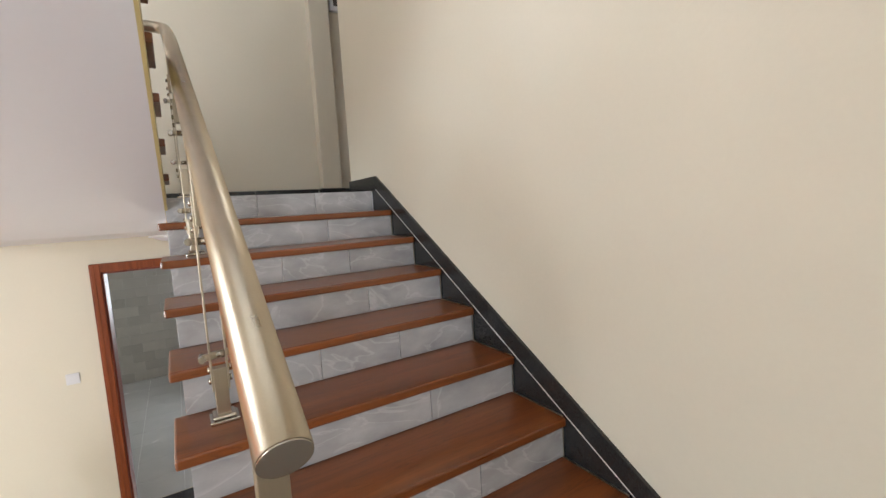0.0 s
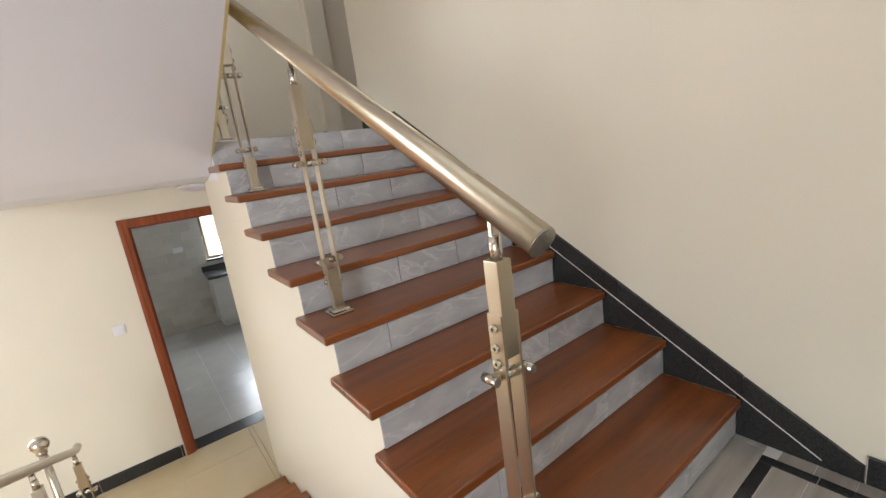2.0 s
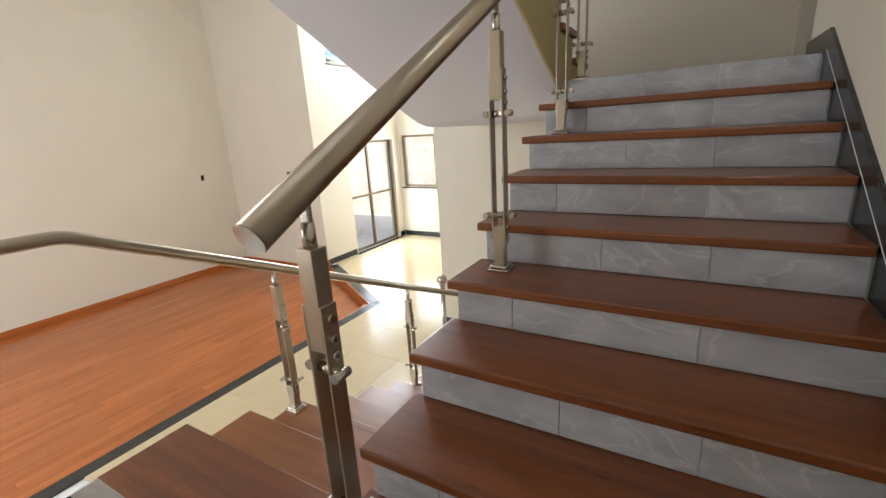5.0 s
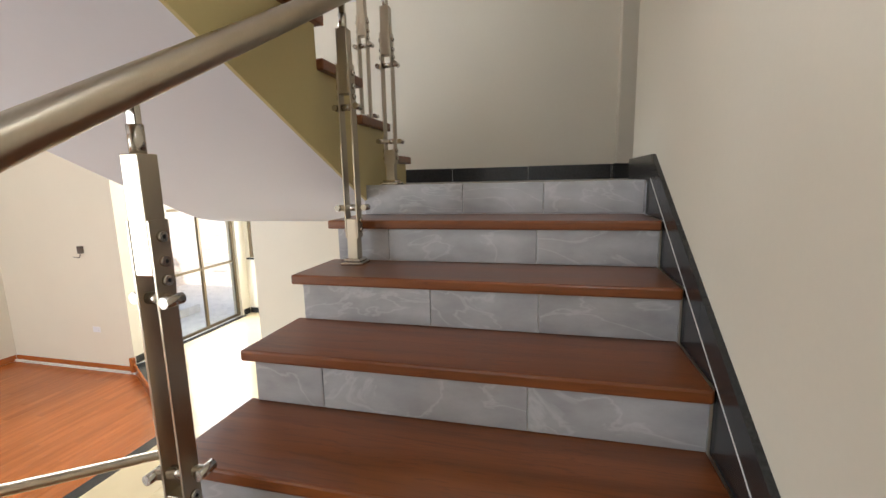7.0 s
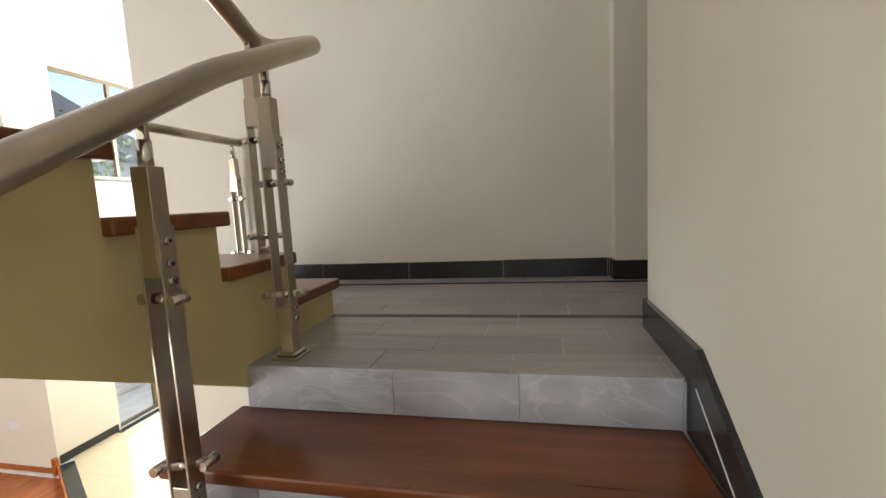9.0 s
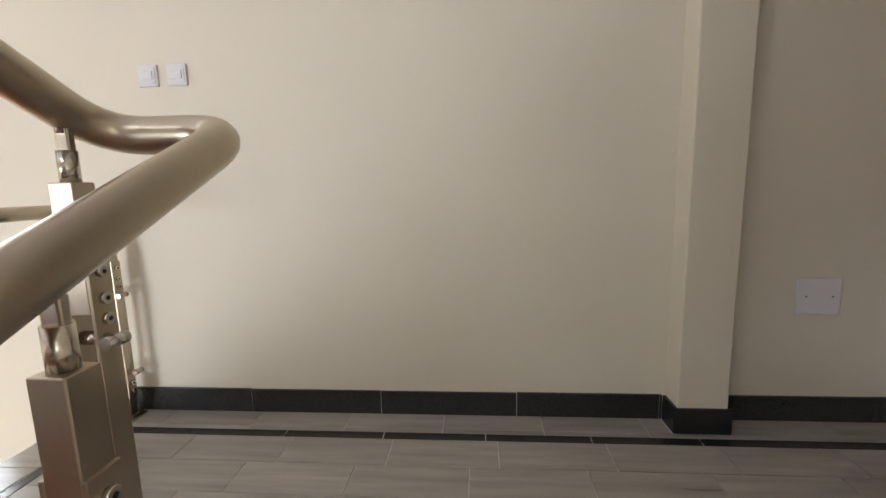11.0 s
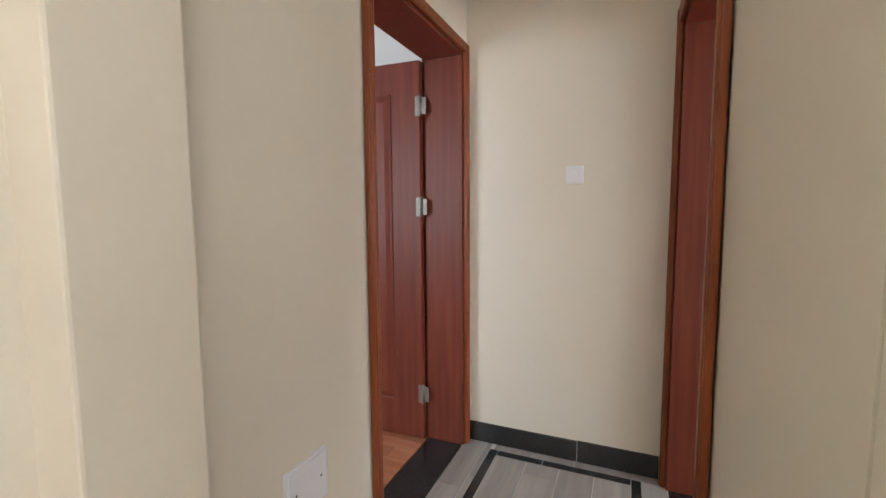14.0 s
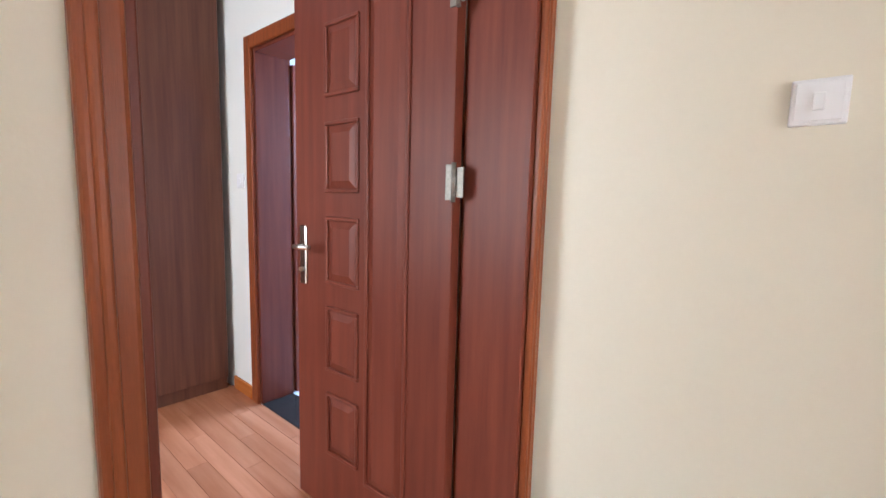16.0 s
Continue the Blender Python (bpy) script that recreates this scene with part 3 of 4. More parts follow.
solid("wall_bathroom", [(3.6, 3.8, 4.2, 6.5, H - 0.2, CEIL), (2.2, 3.6, 4.2, 4.4, H - 0.2, CEIL), (2.2, 3.6, 6.3, 6.5, H - 0.2, CEIL)], BATHT, "pale tiled bathroom walls")
part("floor_bathroom", box(2.2, 3.6, 4.4, 6.3, H - 0.2, H), BATHT, None, "pale tiled bathroom floor", "floor", "", "structure")
part("threshold_bathroom", box(2.0, 2.2, 4.86, 5.60, H - 0.012, H + 0.005, 0.002), GRAN, None, "black granite threshold of the bathroom doorway", "threshold", "", "structure")
wd = thing("wardrobe", (0.9, 6.3, H), "dark brown built-in wooden wardrobe with plain doors", "wardrobe")
part("carcass", box(-0.6, 1.96, 5.98, 6.69, H, H + 2.5, 0.004), DRESS, wd)
for n in range(5):
    xa = -0.6 + n * 0.512
    part("door", box(xa + 0.003, xa + 0.509, 5.955, 5.978, H + 0.08, H + 2.48, 0.004), DRESS, wd)
bsk = thing("bedroom_skirting", (1.99, 5.9, H), "low red hardwood skirting in the bedroom", "skirting", "", "structure")
part("board", box(1.985, 2.0, 5.69, 5.95, H, H + 0.08, 0.003), PARQ, bsk)
part("board", box(1.985, 2.0, 4.0, 4.77, H, H + 0.08, 0.003), PARQ, bsk)

# ---- far bedroom beyond the second doorway ----
solid("wall_far_bedroom", [(0.2, 0.25, -1.0, 2.589, H - 0.2, CEIL), (0.2, 3.2, -1.2, -1.0, H - 0.2, CEIL), (2.9, 3.1, -1.0, 1.5, H - 0.2, CEIL), (2.9, 3.1, 1.5, 2.35, H + 2.05, CEIL), (2.9, 3.1, 2.35, 2.54, H - 0.2, CEIL), (2.09, 3.1, 2.54, 2.74, H - 0.2, CEIL)], WALLW, "white painted far bedroom walls")
farfloor_side = part("floor_far_bedroom_side", box(1.89, 2.9, -1.0, 2.539, H - 0.2, H - 0.012), BEDF, None, "far bedroom floor bed by the bathroom", "floor", "", "structure")
farfloor = part("floor_far_bedroom", box(0.25, 1.89, -1.0, 2.588, H - 0.2, H - 0.012), BEDF, None, "far bedroom floor bed", "floor", "", "structure")
part("ceiling_far_bedroom", box(0.2, 4.6, -1.2, 2.78, H + 2.7, H + 2.8), SOFF, None, "white far bedroom ceiling", "ceiling", "", "structure")
door_frame_y("door_frame_rear_bathroom", 1.5, 2.35, 2.9, 3.1, H, H + 2.05, "dark mahogany frame of the rear bathroom doorway")
panelled_leaf("rear_bathroom_door", pose(3.14, 1.60, H, 0, 0, 24), "open dark mahogany panelled rear bathroom door", 0.75, 2.0)
solid("wall_rear_bathroom", [(4.4, 4.6, 0.2, 2.78, H - 0.2, CEIL), (3.1, 4.4, 0.2, 0.4, H - 0.2, CEIL), (3.1, 4.4, 2.54, 2.74, H - 0.2, CEIL)], BATHT, "pale tiled rear bathroom walls")
part("floor_rear_bathroom", box(3.1, 4.4, 0.4, 2.58, H - 0.2, H), BATHT, None, "pale tiled rear bathroom floor", "floor", "", "structure")
part("threshold_rear_bathroom", box(2.9, 3.1, 1.54, 2.31, H - 0.012, H + 0.005, 0.002), GRAN, None, "black granite threshold of the rear bathroom doorway", "threshold", "", "structure")

# ---- kitchen ----
solid("wall_kitchen", [(-2.87, -0.82, 7.7, 7.9, G - 0.2, 1.3), (-0.82, 0.6, 7.7, 7.9, G - 0.2, -0.02), (-0.82, 0.6, 7.7, 7.9, 0.80, 1.3), (0.6, 2.3, 7.7, 7.9, G - 0.2, 1.3), (2.1, 2.3, 3.98, 7.7, G - 0.2, 1.3)], GROUT, "tiled kitchen walls")
kf = part("floor_kitchen", box(-2.87, 2.1, 3.98, 7.7, G - 0.011, G - 0.004), GROUT, None, "kitchen floor bed", "floor", "", "structure")
part("ceiling_kitchen", box(-2.87, 2.3, 3.98, 7.9, 1.3, 1.4), SOFF, None, "white kitchen ceiling", "ceiling", "", "structure")
cab = thing("drawer_cabinet", (-0.2, 7.4, G), "white kitchen base cabinet with three drawers", "cabinet")
part("carcass", box(-0.90, 0.3, 7.18, 7.69, G + 0.1, G + 0.86, 0.004), CABW, cab)
part("plinth", box(-0.86, 0.3, 7.23, 7.69, G, G + 0.1), CABW, cab)
for n in range(3):
    z0 = G + 0.12 + n * 0.245
    d = part("drawer", box(-0.885, -0.28, 7.16, 7.178, z0, z0 + 0.235, 0.004), CABW, cab)
    part("moulding", boxes([(-0.84, -0.33, 7.152, 7.162, z0 + 0.035, z0 + 0.05), (-0.84, -0.33, 7.152, 7.162, z0 + 0.185, z0 + 0.20), (-0.84, -0.825, 7.152, 7.162, z0 + 0.05, z0 + 0.185), (-0.345, -0.33, 7.152, 7.162, z0 + 0.05, z0 + 0.185)], 0.002), CABW, d)
wt = thing("worktop", (-0.2, 7.4, G + 0.86), "black granite kitchen worktop with an upstand", "worktop")
part("slab", box(-0.95, 0.6, 7.12, 7.69, G + 0.86, G + 0.90, 0.004), GRAN, wt)
part("upstand", box(-0.95, 0.6, 7.67, 7.69, G + 0.90, G + 1.0, 0.003), GRAN, wt)

# ---- windows and the glass door ----


def glazed(name, axis, at, a0, a1, z0, z1, label, mullions=(), bars=(), sill=True, cat="window", t=0.05):
    """Frame with panes in a wall of the given axis ('x': the wall stands at x = at)."""
    th = thing(name, (at, a0, z0) if axis == "x" else (a0, at, z0), label, cat, "", "structure")

    def bx(p0, p1, q0, q1, d=t, off=0.0):
        if axis == "x":
            return box(at + off - d / 2, at + off + d / 2, p0, p1, q0, q1, 0.004)
        return box(p0, p1, at + off - d / 2, at + off + d / 2, q0, q1, 0.004)
    w = 0.045
    part("window_frame", bx(a0, a0 + w, z0, z1), BRONZE, th)
    part("window_frame", bx(a1 - w, a1, z0, z1), BRONZE, th)
    part("window_frame", bx(a0 + w, a1 - w, z1 - w, z1), BRONZE, th)
    part("window_frame", bx(a0 + w, a1 - w, z0, z0 + w), BRONZE, th)
    edges = [a0 + w] + list(mullions) + [a1 - w]
    for m in mullions:
        part("mullion", bx(m - 0.025, m + 0.025, z0 + w, z1 - w), BRONZE, th)
    for b in bars:
        for ea, eb in zip(edges, edges[1:]):
            part("glazing_bar", bx(ea + 0.026, eb - 0.026, b - 0.022, b + 0.022, 0.04), BRONZE, th)
    for ea, eb in zip(edges, edges[1:]):
        p = part("pane", bx(ea, eb, z0 + w, z1 - w, 0.005), GLASS, th, "clear glass pane")
        p.visible_shadow = False
    if sill:
        s = part("window_sill", bx(a0 - 0.03, a1 + 0.03, z0 - 0.03, z0 - 0.001, 0.17, 0.02 if axis == "x" else -0.02), GRAN, th, "black granite sill")
    return th


glazed("glass_door", "x", -6.53, GD[0], GD[1], G + 0.01, GD[2], "bronze framed sliding glass door to the yard", (6.74,), (0.02,), False, "glass door")
glazed("window_high_west", "x", -6.53, 5.78, 7.42, 2.56, 4.0, "bronze framed high window looking out on trees", (6.62,))
glazed("window_low_north", "y", 7.85, -6.36, -4.62, 0.04, 1.20, "bronze framed dining window looking on a stone wall", (-5.5,))
glazed("window_high_north", "y", 7.85, -6.36, -4.62, 2.60, 4.0, "bronze framed high window above the dining area", (-5.5,))
glazed("window_kitchen", "y", 7.78, -0.82, 0.6, -0.02, 0.80, "bronze framed kitchen window above the worktop", (-0.1,))
track = thing("door_track", (-6.46, 6.8, G), "black granite door threshold tiles with white joints", "threshold", "", "structure")
for n in range(5):
    part("border_tile", box(-6.47, -6.36, 5.98 + n * 0.32, 5.98 + n * 0.32 + 0.317, G - 0.012, G + 0.004, 0.002), GRAN, track)

# ---- railings ----


def baluster(name):
    """A steel post in its own space: base at the origin, the rail 0.93 above; plates face along x."""
    t = thing(name, (0, 0, 0), "brushed stainless steel baluster with paired plates and bolts", "baluster", "stair balusters")
    part("base_plate", box(-0.045, 0.045, -0.045, 0.045, 0, 0.012, 0.003), CHROME, t)
    part("base_collar", box(-0.036, 0.036, -0.036, 0.036, 0.012, 0.024, 0.006), CHROME, t)
    part("foot_tube", box(-0.021, 0.021, -0.021, 0.021, 0.02, 0.17, 0.002), STEEL, t)
    for s in (-1, 1):
        part("side_plate", box(s * 0.0245 - 0.003, s * 0.0245 + 0.003, -0.022, 0.022, 0.10, 0.71, 0.001), STEEL, t)
        for z in (0.13, 0.165, 0.60, 0.635, 0.68):
            b = part("bolt", rod((s * 0.027, 0, z), (s * 0.036, 0, z), 0.010), CHROME, t)
            part("socket", rod((s * 0.0355, 0, z), (s * 0.0365, 0, z), 0.004, 8), DARKM, b)
    part("head_tube", box(-0.0215, 0.0215, -0.0215, 0.0215, 0.61, 0.825, 0.002), STEEL, t)
    for z in (0.21, 0.565):
        c = part("cross_arm", box(-0.055, 0.055, -0.009, 0.009, z - 0.011, z + 0.011, 0.006, m=pose(0, 0, 0, 0, 0, 20 if z < 0.3 else -12)), STEEL, t)
        for xx in (-0.048, 0.048):
            yy = xx * (0.364 if z < 0.3 else -0.213)
            part("clamp_bolt", rod((xx, yy - 0.022, z), (xx, yy + 0.022, z), 0.011), CHROME, c)
        part("spacer", rod((-0.022, 0, z), (0.022, 0, z), 0.012), CHROME, c)
    part("pin", rod((0, 0, 0.82), (0, 0, 0.875), 0.015), CHROME, t)
    part("fork", box(-0.012, 0.012, -0.007, 0.007, 0.865, 0.915, 0.003), CHROME, t)
    part("saddle", rod((0, 0, 0.90), (0, 0, 0.935), 0.011), CHROME, t)
    return t


def zr(y):
    return 1.11 + 0.555 * y if y < 2.2 else 2.331 + 0.455 * (y - 2.2)


def xr(y):
    return -1.16


RA = 0.034
first = baluster("baluster")


def stand(x, y, z, rail):
    return pose(x, y, z) @ Matrix.Diagonal((1, 1, (rail - z) / 0.908, 1))


zb = zr(2.78)
spots = [(xr(y), y, z, zr(y) - RA) for y, z in ((1.07, 0.68), (1.97, 1.19), (2.42, H))]
spots += [(-1.40, 2.70 - 0.99 * n, H + 0.16 + 0.48 * n, zb + 0.478 * (0.99 * n + 0.08) - RA) for n in range(3)]
spots += [(-2.42, y, z, 1.01 - 0.445 * y - 0.026) for y, z in ((0.93, RL * 2), (2.13, RL * 6), (3.03, G))]
spots += [(-2.28, 3.70, H, H + 0.905)]
for x, y, z, rail in spots:
    copy_thing(first, stand(x, y, z, rail))
first.matrix_basis = stand(xr(0.08), 0.085, 0.17, zr(0.085) - RA)


def railing(name, pts, r, label, bend=0.05):
    t = thing(name, pts[0], label, "handrail", "stair handrails")
    part("tube", tube(rounded(pts, bend), r, 24), STEEL, t)
    d = (Vector(pts[0]) - Vector(pts[1])).normalized()
    part("end_cap", rod(Vector(pts[0]), Vector(pts[0]) + d * 0.003, r * 0.97, 24), CHROME, t, "flat polished end cap")
    return t


railing("handrail_middle", [(xr(-0.045), -0.045, zr(-0.045)), (xr(2.2), 2.2, zr(2.2)), (xr(2.79), 2.79, zb), (-1.40, 2.78, zb), (-1.40, 2.96 - 0.33 * NB, zb + 0.478 * (2.78 - 2.96 + 0.33 * NB))], RA,
        "thick brushed steel handrail turning at the landing", 0.09)
railing("handrail_lower", [(-2.42, 3.22, -0.40), (-2.42, 3.12, 1.01 - 0.445 * 3.12), (-2.42, 0.10, 0.965), (-2.42, -0.4, 0.97), (-2.42, -1.88, 0.97)], 0.025,
        "slim brushed steel handrail of the lower flight")
railing("handrail_landing", [(-2.28, 2.98, H + 0.93), (-2.28, 3.77, H + 0.93)], 0.025, "steel handrail at the open edge of the landing")
newel = thing("newel_post", (-2.51, 2.83, G), "round steel newel post with a ball top", "newel post")
part("post", rod((-2.51, 2.83, G), (-2.51, 2.83, -0.17), 0.022, 18), CHROME, newel)
part("base_ring", rod((-2.51, 2.83, G), (-2.51, 2.83, G + 0.02), 0.04, 18), CHROME, newel)
part("ball", ball((-2.51, 2.83, -0.125), 0.05), CHROME, newel, "polished steel ball")
part("neck", rod((-2.51, 2.83, -0.185), (-2.51, 2.83, -0.16), 0.028, 18), CHROME, newel)

# ---- switches, sockets, lamps ----


def plate(name, label, c, w, h, face, rocker=True, cat="switch", rock=0.018):
    """A wall plate centred at c; face 'y' looks to -y, 'x' looks to -x, 'X' looks to +x."""
    t = thing(name, c, label, cat)

    def bx(u0, u1, v0, v1, d0, d1, b=0.002):
        if face == "y":
            return box(c[0] + u0, c[0] + u1, c[1] - d1, c[1] - d0, c[2] + v0, c[2] + v1, b)
        s = -1 if face == "x" else 1
        xs = sorted((c[0] + s * d0, c[0] + s * d1))
        return box(xs[0], xs[1], c[1] + u0, c[1] + u1, c[2] + v0, c[2] + v1, b)
    part("plate", bx(-w / 2, w / 2, -h / 2, h / 2, -0.002, 0.009, 0.003), PLASTIC, t)
    part("bezel", bx(-w / 2 + 0.008, w / 2 - 0.008, -h / 2 + 0.008, h / 2 - 0.008, 0.009, 0.0115, 0.001), PLASTIC, t)
    if rocker:
        part("rocker", bx(-rock / 2, rock / 2, -0.016, 0.016, 0.011, 0.016, 0.002), PLASTIC, t)
    else:
        for u in (-w * 0.3, w * 0.3):
            part("screw", bx(u - 0.003, u + 0.003, -0.003, 0.003, 0.011, 0.0125, 0.001), GREYP, t)
    return t


plate("light_switch", "white single rocker light switch on the cream corridor wall", (1.90, 3.231, 2.937), 0.084, 0.084, "x")
plate("blank_plate", "white double blanking plate low on the cream wall", (0.603, BACK, 2.025), 0.165, 0.147, "y", False, "wall plate")
plate("switch_plate", "white square switch plate beside the upper flight", (-2.065, BACK, 2.962), 0.085, 0.085, "y", True, "switch", 0.05)
plate("switch_plate", "white square switch plate beside the upper flight", (-1.94, BACK, 2.962), 0.085, 0.085, "y", True, "switch", 0.05)
plate("switch_plate", "white switch plate beside the kitchen door", (-2.03, BACK, 0.19), 0.085, 0.085, "y", True, "switch", 0.05)
plate("kitchen_socket", "white double socket on the kitchen tiles", (-1.21, 7.692, 0.25), 0.146, 0.085, "y", True, "socket", 0.03)
plate("bedroom_switch", "white light switch beside the bathroom doorway", (2.0, 5.80, H + 1.32), 0.085, 0.085, "x", True, "switch", 0.03)
plate("socket_plate", "white socket plate low on the living room wall", (-7.1, 5.2, -0.62), 0.146, 0.085, "y", False, "wall plate")
dbx = thing("distribution_board", (0.47, BACK, 3.55), "white distribution board with a smoked cover on the cream wall", "distribution board")
part("case", box(0.282, 0.612, 3.735, BACK, 3.345, 3.64, 0.006), PLASTIC, dbx)
part("cover", box(0.312, 0.582, 3.722, 3.736, 3.39, 3.60, 0.006), GREYP, dbx, "smoked plastic cover")
part("latch", box(0.417, 0.477, 3.715, 3.724, 3.398, 3.415, 0.003), GREYP, dbx)


def sconce(name, c, axis, label):
    t = thing(name, c, label, "wall lamp")
    m = Matrix.Translation(c) @ (Matrix.Identity(4) if axis == "y" else Matrix.Rotation(radians(-90), 4, "Z"))
    part("box", box(-0.035, 0.035, -0.05, 0.0, 0.0, 0.11, 0.004, m=m), GREYP, t, "dark metal box")
    bm = tube(rounded([(0.0, -0.03, 0.0), (0.0, -0.05, -0.06), (-0.10, -0.06, -0.05)], 0.02), 0.006, 8)
    bm.transform(m)
    part("cable", bm, DARKM, t, "loose black cable")
    return t


sconce("wall_lamp_point", (-7.15, 5.2, 0.56), "y", "unfinished wall lamp point with dark box and loose cable")
sconce("wall_lamp_point", (-8.92, 4.55, 0.57), "X", "unfinished wall lamp point on the living room wall")
cl = thing("ceiling_lamp", (-1.25, 3.35, 1.28), "round white dome lamp under the landing", "ceiling lamp")
part("dome", ball((-1.25, 3.35, 1.28), 0.15, 24, 0.4), LAMPM, cl)
part("rim", rod((-1.25, 3.35, 1.255), (-1.25, 3.35, 1.28), 0.16, 28), PLASTIC, cl)

# ---- outside ----
part("ground", box(-250, 250, -250, 250, G - 0.7, G - 0.45), EARTH, None, "dry open ground reaching the horizon", "ground", "", "structure")
part("yard", box(-12.0, 2.3, 5.15, 12.0, G - 0.45, G - 0.12), PAVE, None, "pale concrete yard outside the glass door", "pavement", "", "structure")


def block_wall(name, x0, x1, y, z0, rows, axis, label):
    t = thing(name, (x0, y, z0), label, "boundary wall", "", "structure")
    if axis == "y":
        part("core", box(x0, x1, y + 0.012, y + 0.2, z0, z0 + rows * 0.2), GROUT, t)
    else:
        part("core", box(y - 0.2, y - 0.012, x0, x1, z0, z0 + rows * 0.2), GROUT, t)
    for r in range(rows):
        a = x0 - (0.0 if r % 2 else 0.3)
        while a < x1:
            b = min(x1, a + random.uniform(0.5, 0.68))
            aa = max(a, x0)
            d = random.uniform(-0.006, 0.006)
            if b - aa > 0.05:
                if axis == "y":
                    part("stone", box(aa + 0.006, b - 0.006, y + d, y + 0.05, z0 + r * 0.2 + 0.006, z0 + r * 0.2 + 0.194), STONE, t)
                else:
                    part("stone", box(y - 0.05, y + d, aa + 0.006, b - 0.006, z0 + r * 0.2 + 0.006, z0 + r * 0.2 + 0.194), STONE, t)
            a = b
    return t


block_wall("boundary_wall_north", -11.0, 2.3, 10.2, G - 0.12, 13, "y", "coursed pale stone boundary wall behind the house")
block_wall("boundary_wall_west", 5.2, 10.2, -10.4, G - 0.12, 11, "x", "coursed pale stone boundary wall beyond the yard")
step = thing("yard_slab", (-8.6, 7.4, G - 0.12), "pale concrete slab lying in the yard", "slab")
part("slab", box(-9.2, -7.9, 7.0, 8.0, G - 0.12, G + 0.06, 0.02), PAVE, step)
trough = thing("yard_block", (-9.2, 5.9, G - 0.12), "white rendered low block in the yard", "block")
part("block", box(-10.0, -8.5, 5.4, 6.6, G - 0.12, G + 0.75, 0.02), WALLW, trough)
house = thing("neighbour_house", (-22, 14, G), "grey neighbouring house with a dark roof beyond the trees", "house")
part("wall", box(-27, -19, 9, 20, G - 0.5, 4.6), BLUEW, house)
part("roof", prism([(8.4, 4.6), (20.6, 4.6), (14.5, 7.2)], "x", -27.6, -18.4), ROOFT, house)
for yy in (10.6, 13.8, 17.0):
    wv = part("window", box(-19.02, -18.96, yy, yy + 1.6, 2.2, 3.6, 0.01), ROOFT, house)
    part("frame", boxes([(-18.97, -18.93, yy - 0.06, yy + 1.66, 3.6, 3.68), (-18.97, -18.93, yy - 0.06, yy + 1.66, 2.12, 2.2), (-18.97, -18.93, yy + 0.77, yy + 0.83, 2.2, 3.6)]), WALLW, wv)


def tree(name, x, y, h, spread, seed, label):
    rnd = random.Random(seed)
    t = thing(name, (x, y, G - 0.45), label, "tree", "yard trees")
    z0 = G - 0.45
    bm = bmesh.new()
    trunk = [Vector((x + rnd.uniform(-0.1, 0.1) * k, y + rnd.uniform(-0.1, 0.1) * k, z0 + h * 0.62 * k / 5)) for k in range(6)]

    def limb(pts, r0, r1):
        rings = []
        for i, p in enumerate(pts):
            d = (pts[min(i + 1, len(pts) - 1)] - pts[max(i - 1, 0)]).normalized()
            s = d.cross(Vector((0.3, 1, 0.2))).normalized()
            u = s.cross(d)
            r = r0 + (r1 - r0) * i / (len(pts) - 1)
            rings.append([bm.verts.new(p + r * (math.cos(2 * math.pi * k / 8) * s + math.sin(2 * math.pi * k / 8) * u)) for k in range(8)])
        for a, b in zip(rings, rings[1:]):
            for k in range(8):
                bm.faces.new((a[k], a[(k + 1) % 8], b[(k + 1) % 8], b[k])).smooth = True
    limb(trunk, 0.16, 0.07)
    tips = []
    for n in range(11):
        s = trunk[2 + n % 4]
        a = n * 2.4 + rnd.uniform(-0.3, 0.3)
        ln = spread * rnd.uniform(0.6, 1.0)
        pts = [s + Vector((math.cos(a) * ln * q, math.sin(a) * ln * q, ln * (0.75 * q + 0.2 * q * q))) for q in (0, 0.35, 0.7, 1.0)]
        limb(pts, 0.055, 0.015)
        tips += pts[1:]
    part("trunk", bm, BARK, t)
    vs, fs = [], []
    for n in range(5200):
        c = rnd.choice(tips) + Vector((rnd.gauss(0, 0.42), rnd.gauss(0, 0.42), rnd.gauss(0, 0.34)))
        e = Euler((rnd.uniform(0, 6.3), rnd.uniform(0, 6.3), rnd.uniform(0, 6.3))).to_matrix()
        s = rnd.uniform(0.05, 0.11)
        i = len(vs)
        for p in ((-s, 0, 0), (0, -s * 0.45, s * 0.1), (s, 0, 0), (0, s * 0.45, s * 0.1)):
            vs.append(tuple(c + e @ Vector(p)))
        fs.append((i, i + 1, i + 2, i + 3))
    me = bpy.data.meshes.new("crown")
    me.from_pydata(vs, [], fs)
    me.materials.append(LEAF)
    part("crown", me, LEAF, t, "loose green foliage with gaps")
    return t


tree("tree", -12.6, 7.2, 6.0, 2.2, 3, "leafy green tree beyond the boundary wall")
tree("tree", -13.6, 10.6, 6.8, 2.4, 5, "leafy green tree beyond the boundary wall")
tree("tree", -8.2, 12.6, 6.4, 2.3, 8, "leafy green tree behind the stone wall")

# ---- floor and wall pieces ----


def cell(name, w, l, material, h=0.012, bev=0.0015):
    me = bpy.data.meshes.new(name)
    bm = box(0, w, 0, l, 0, h, bev)
    bm.to_mesh(me)
    bm.free()
    me.materials.append(material)
    return me


def put(name, me, x, y, z, parent, rot=None):
    ob = new(name, me)
    ob.parent = parent
    base = Matrix.Translation((x, y, z))
    ob.matrix_local = base if rot is None else base @ rot
    return ob


MESHES = {}


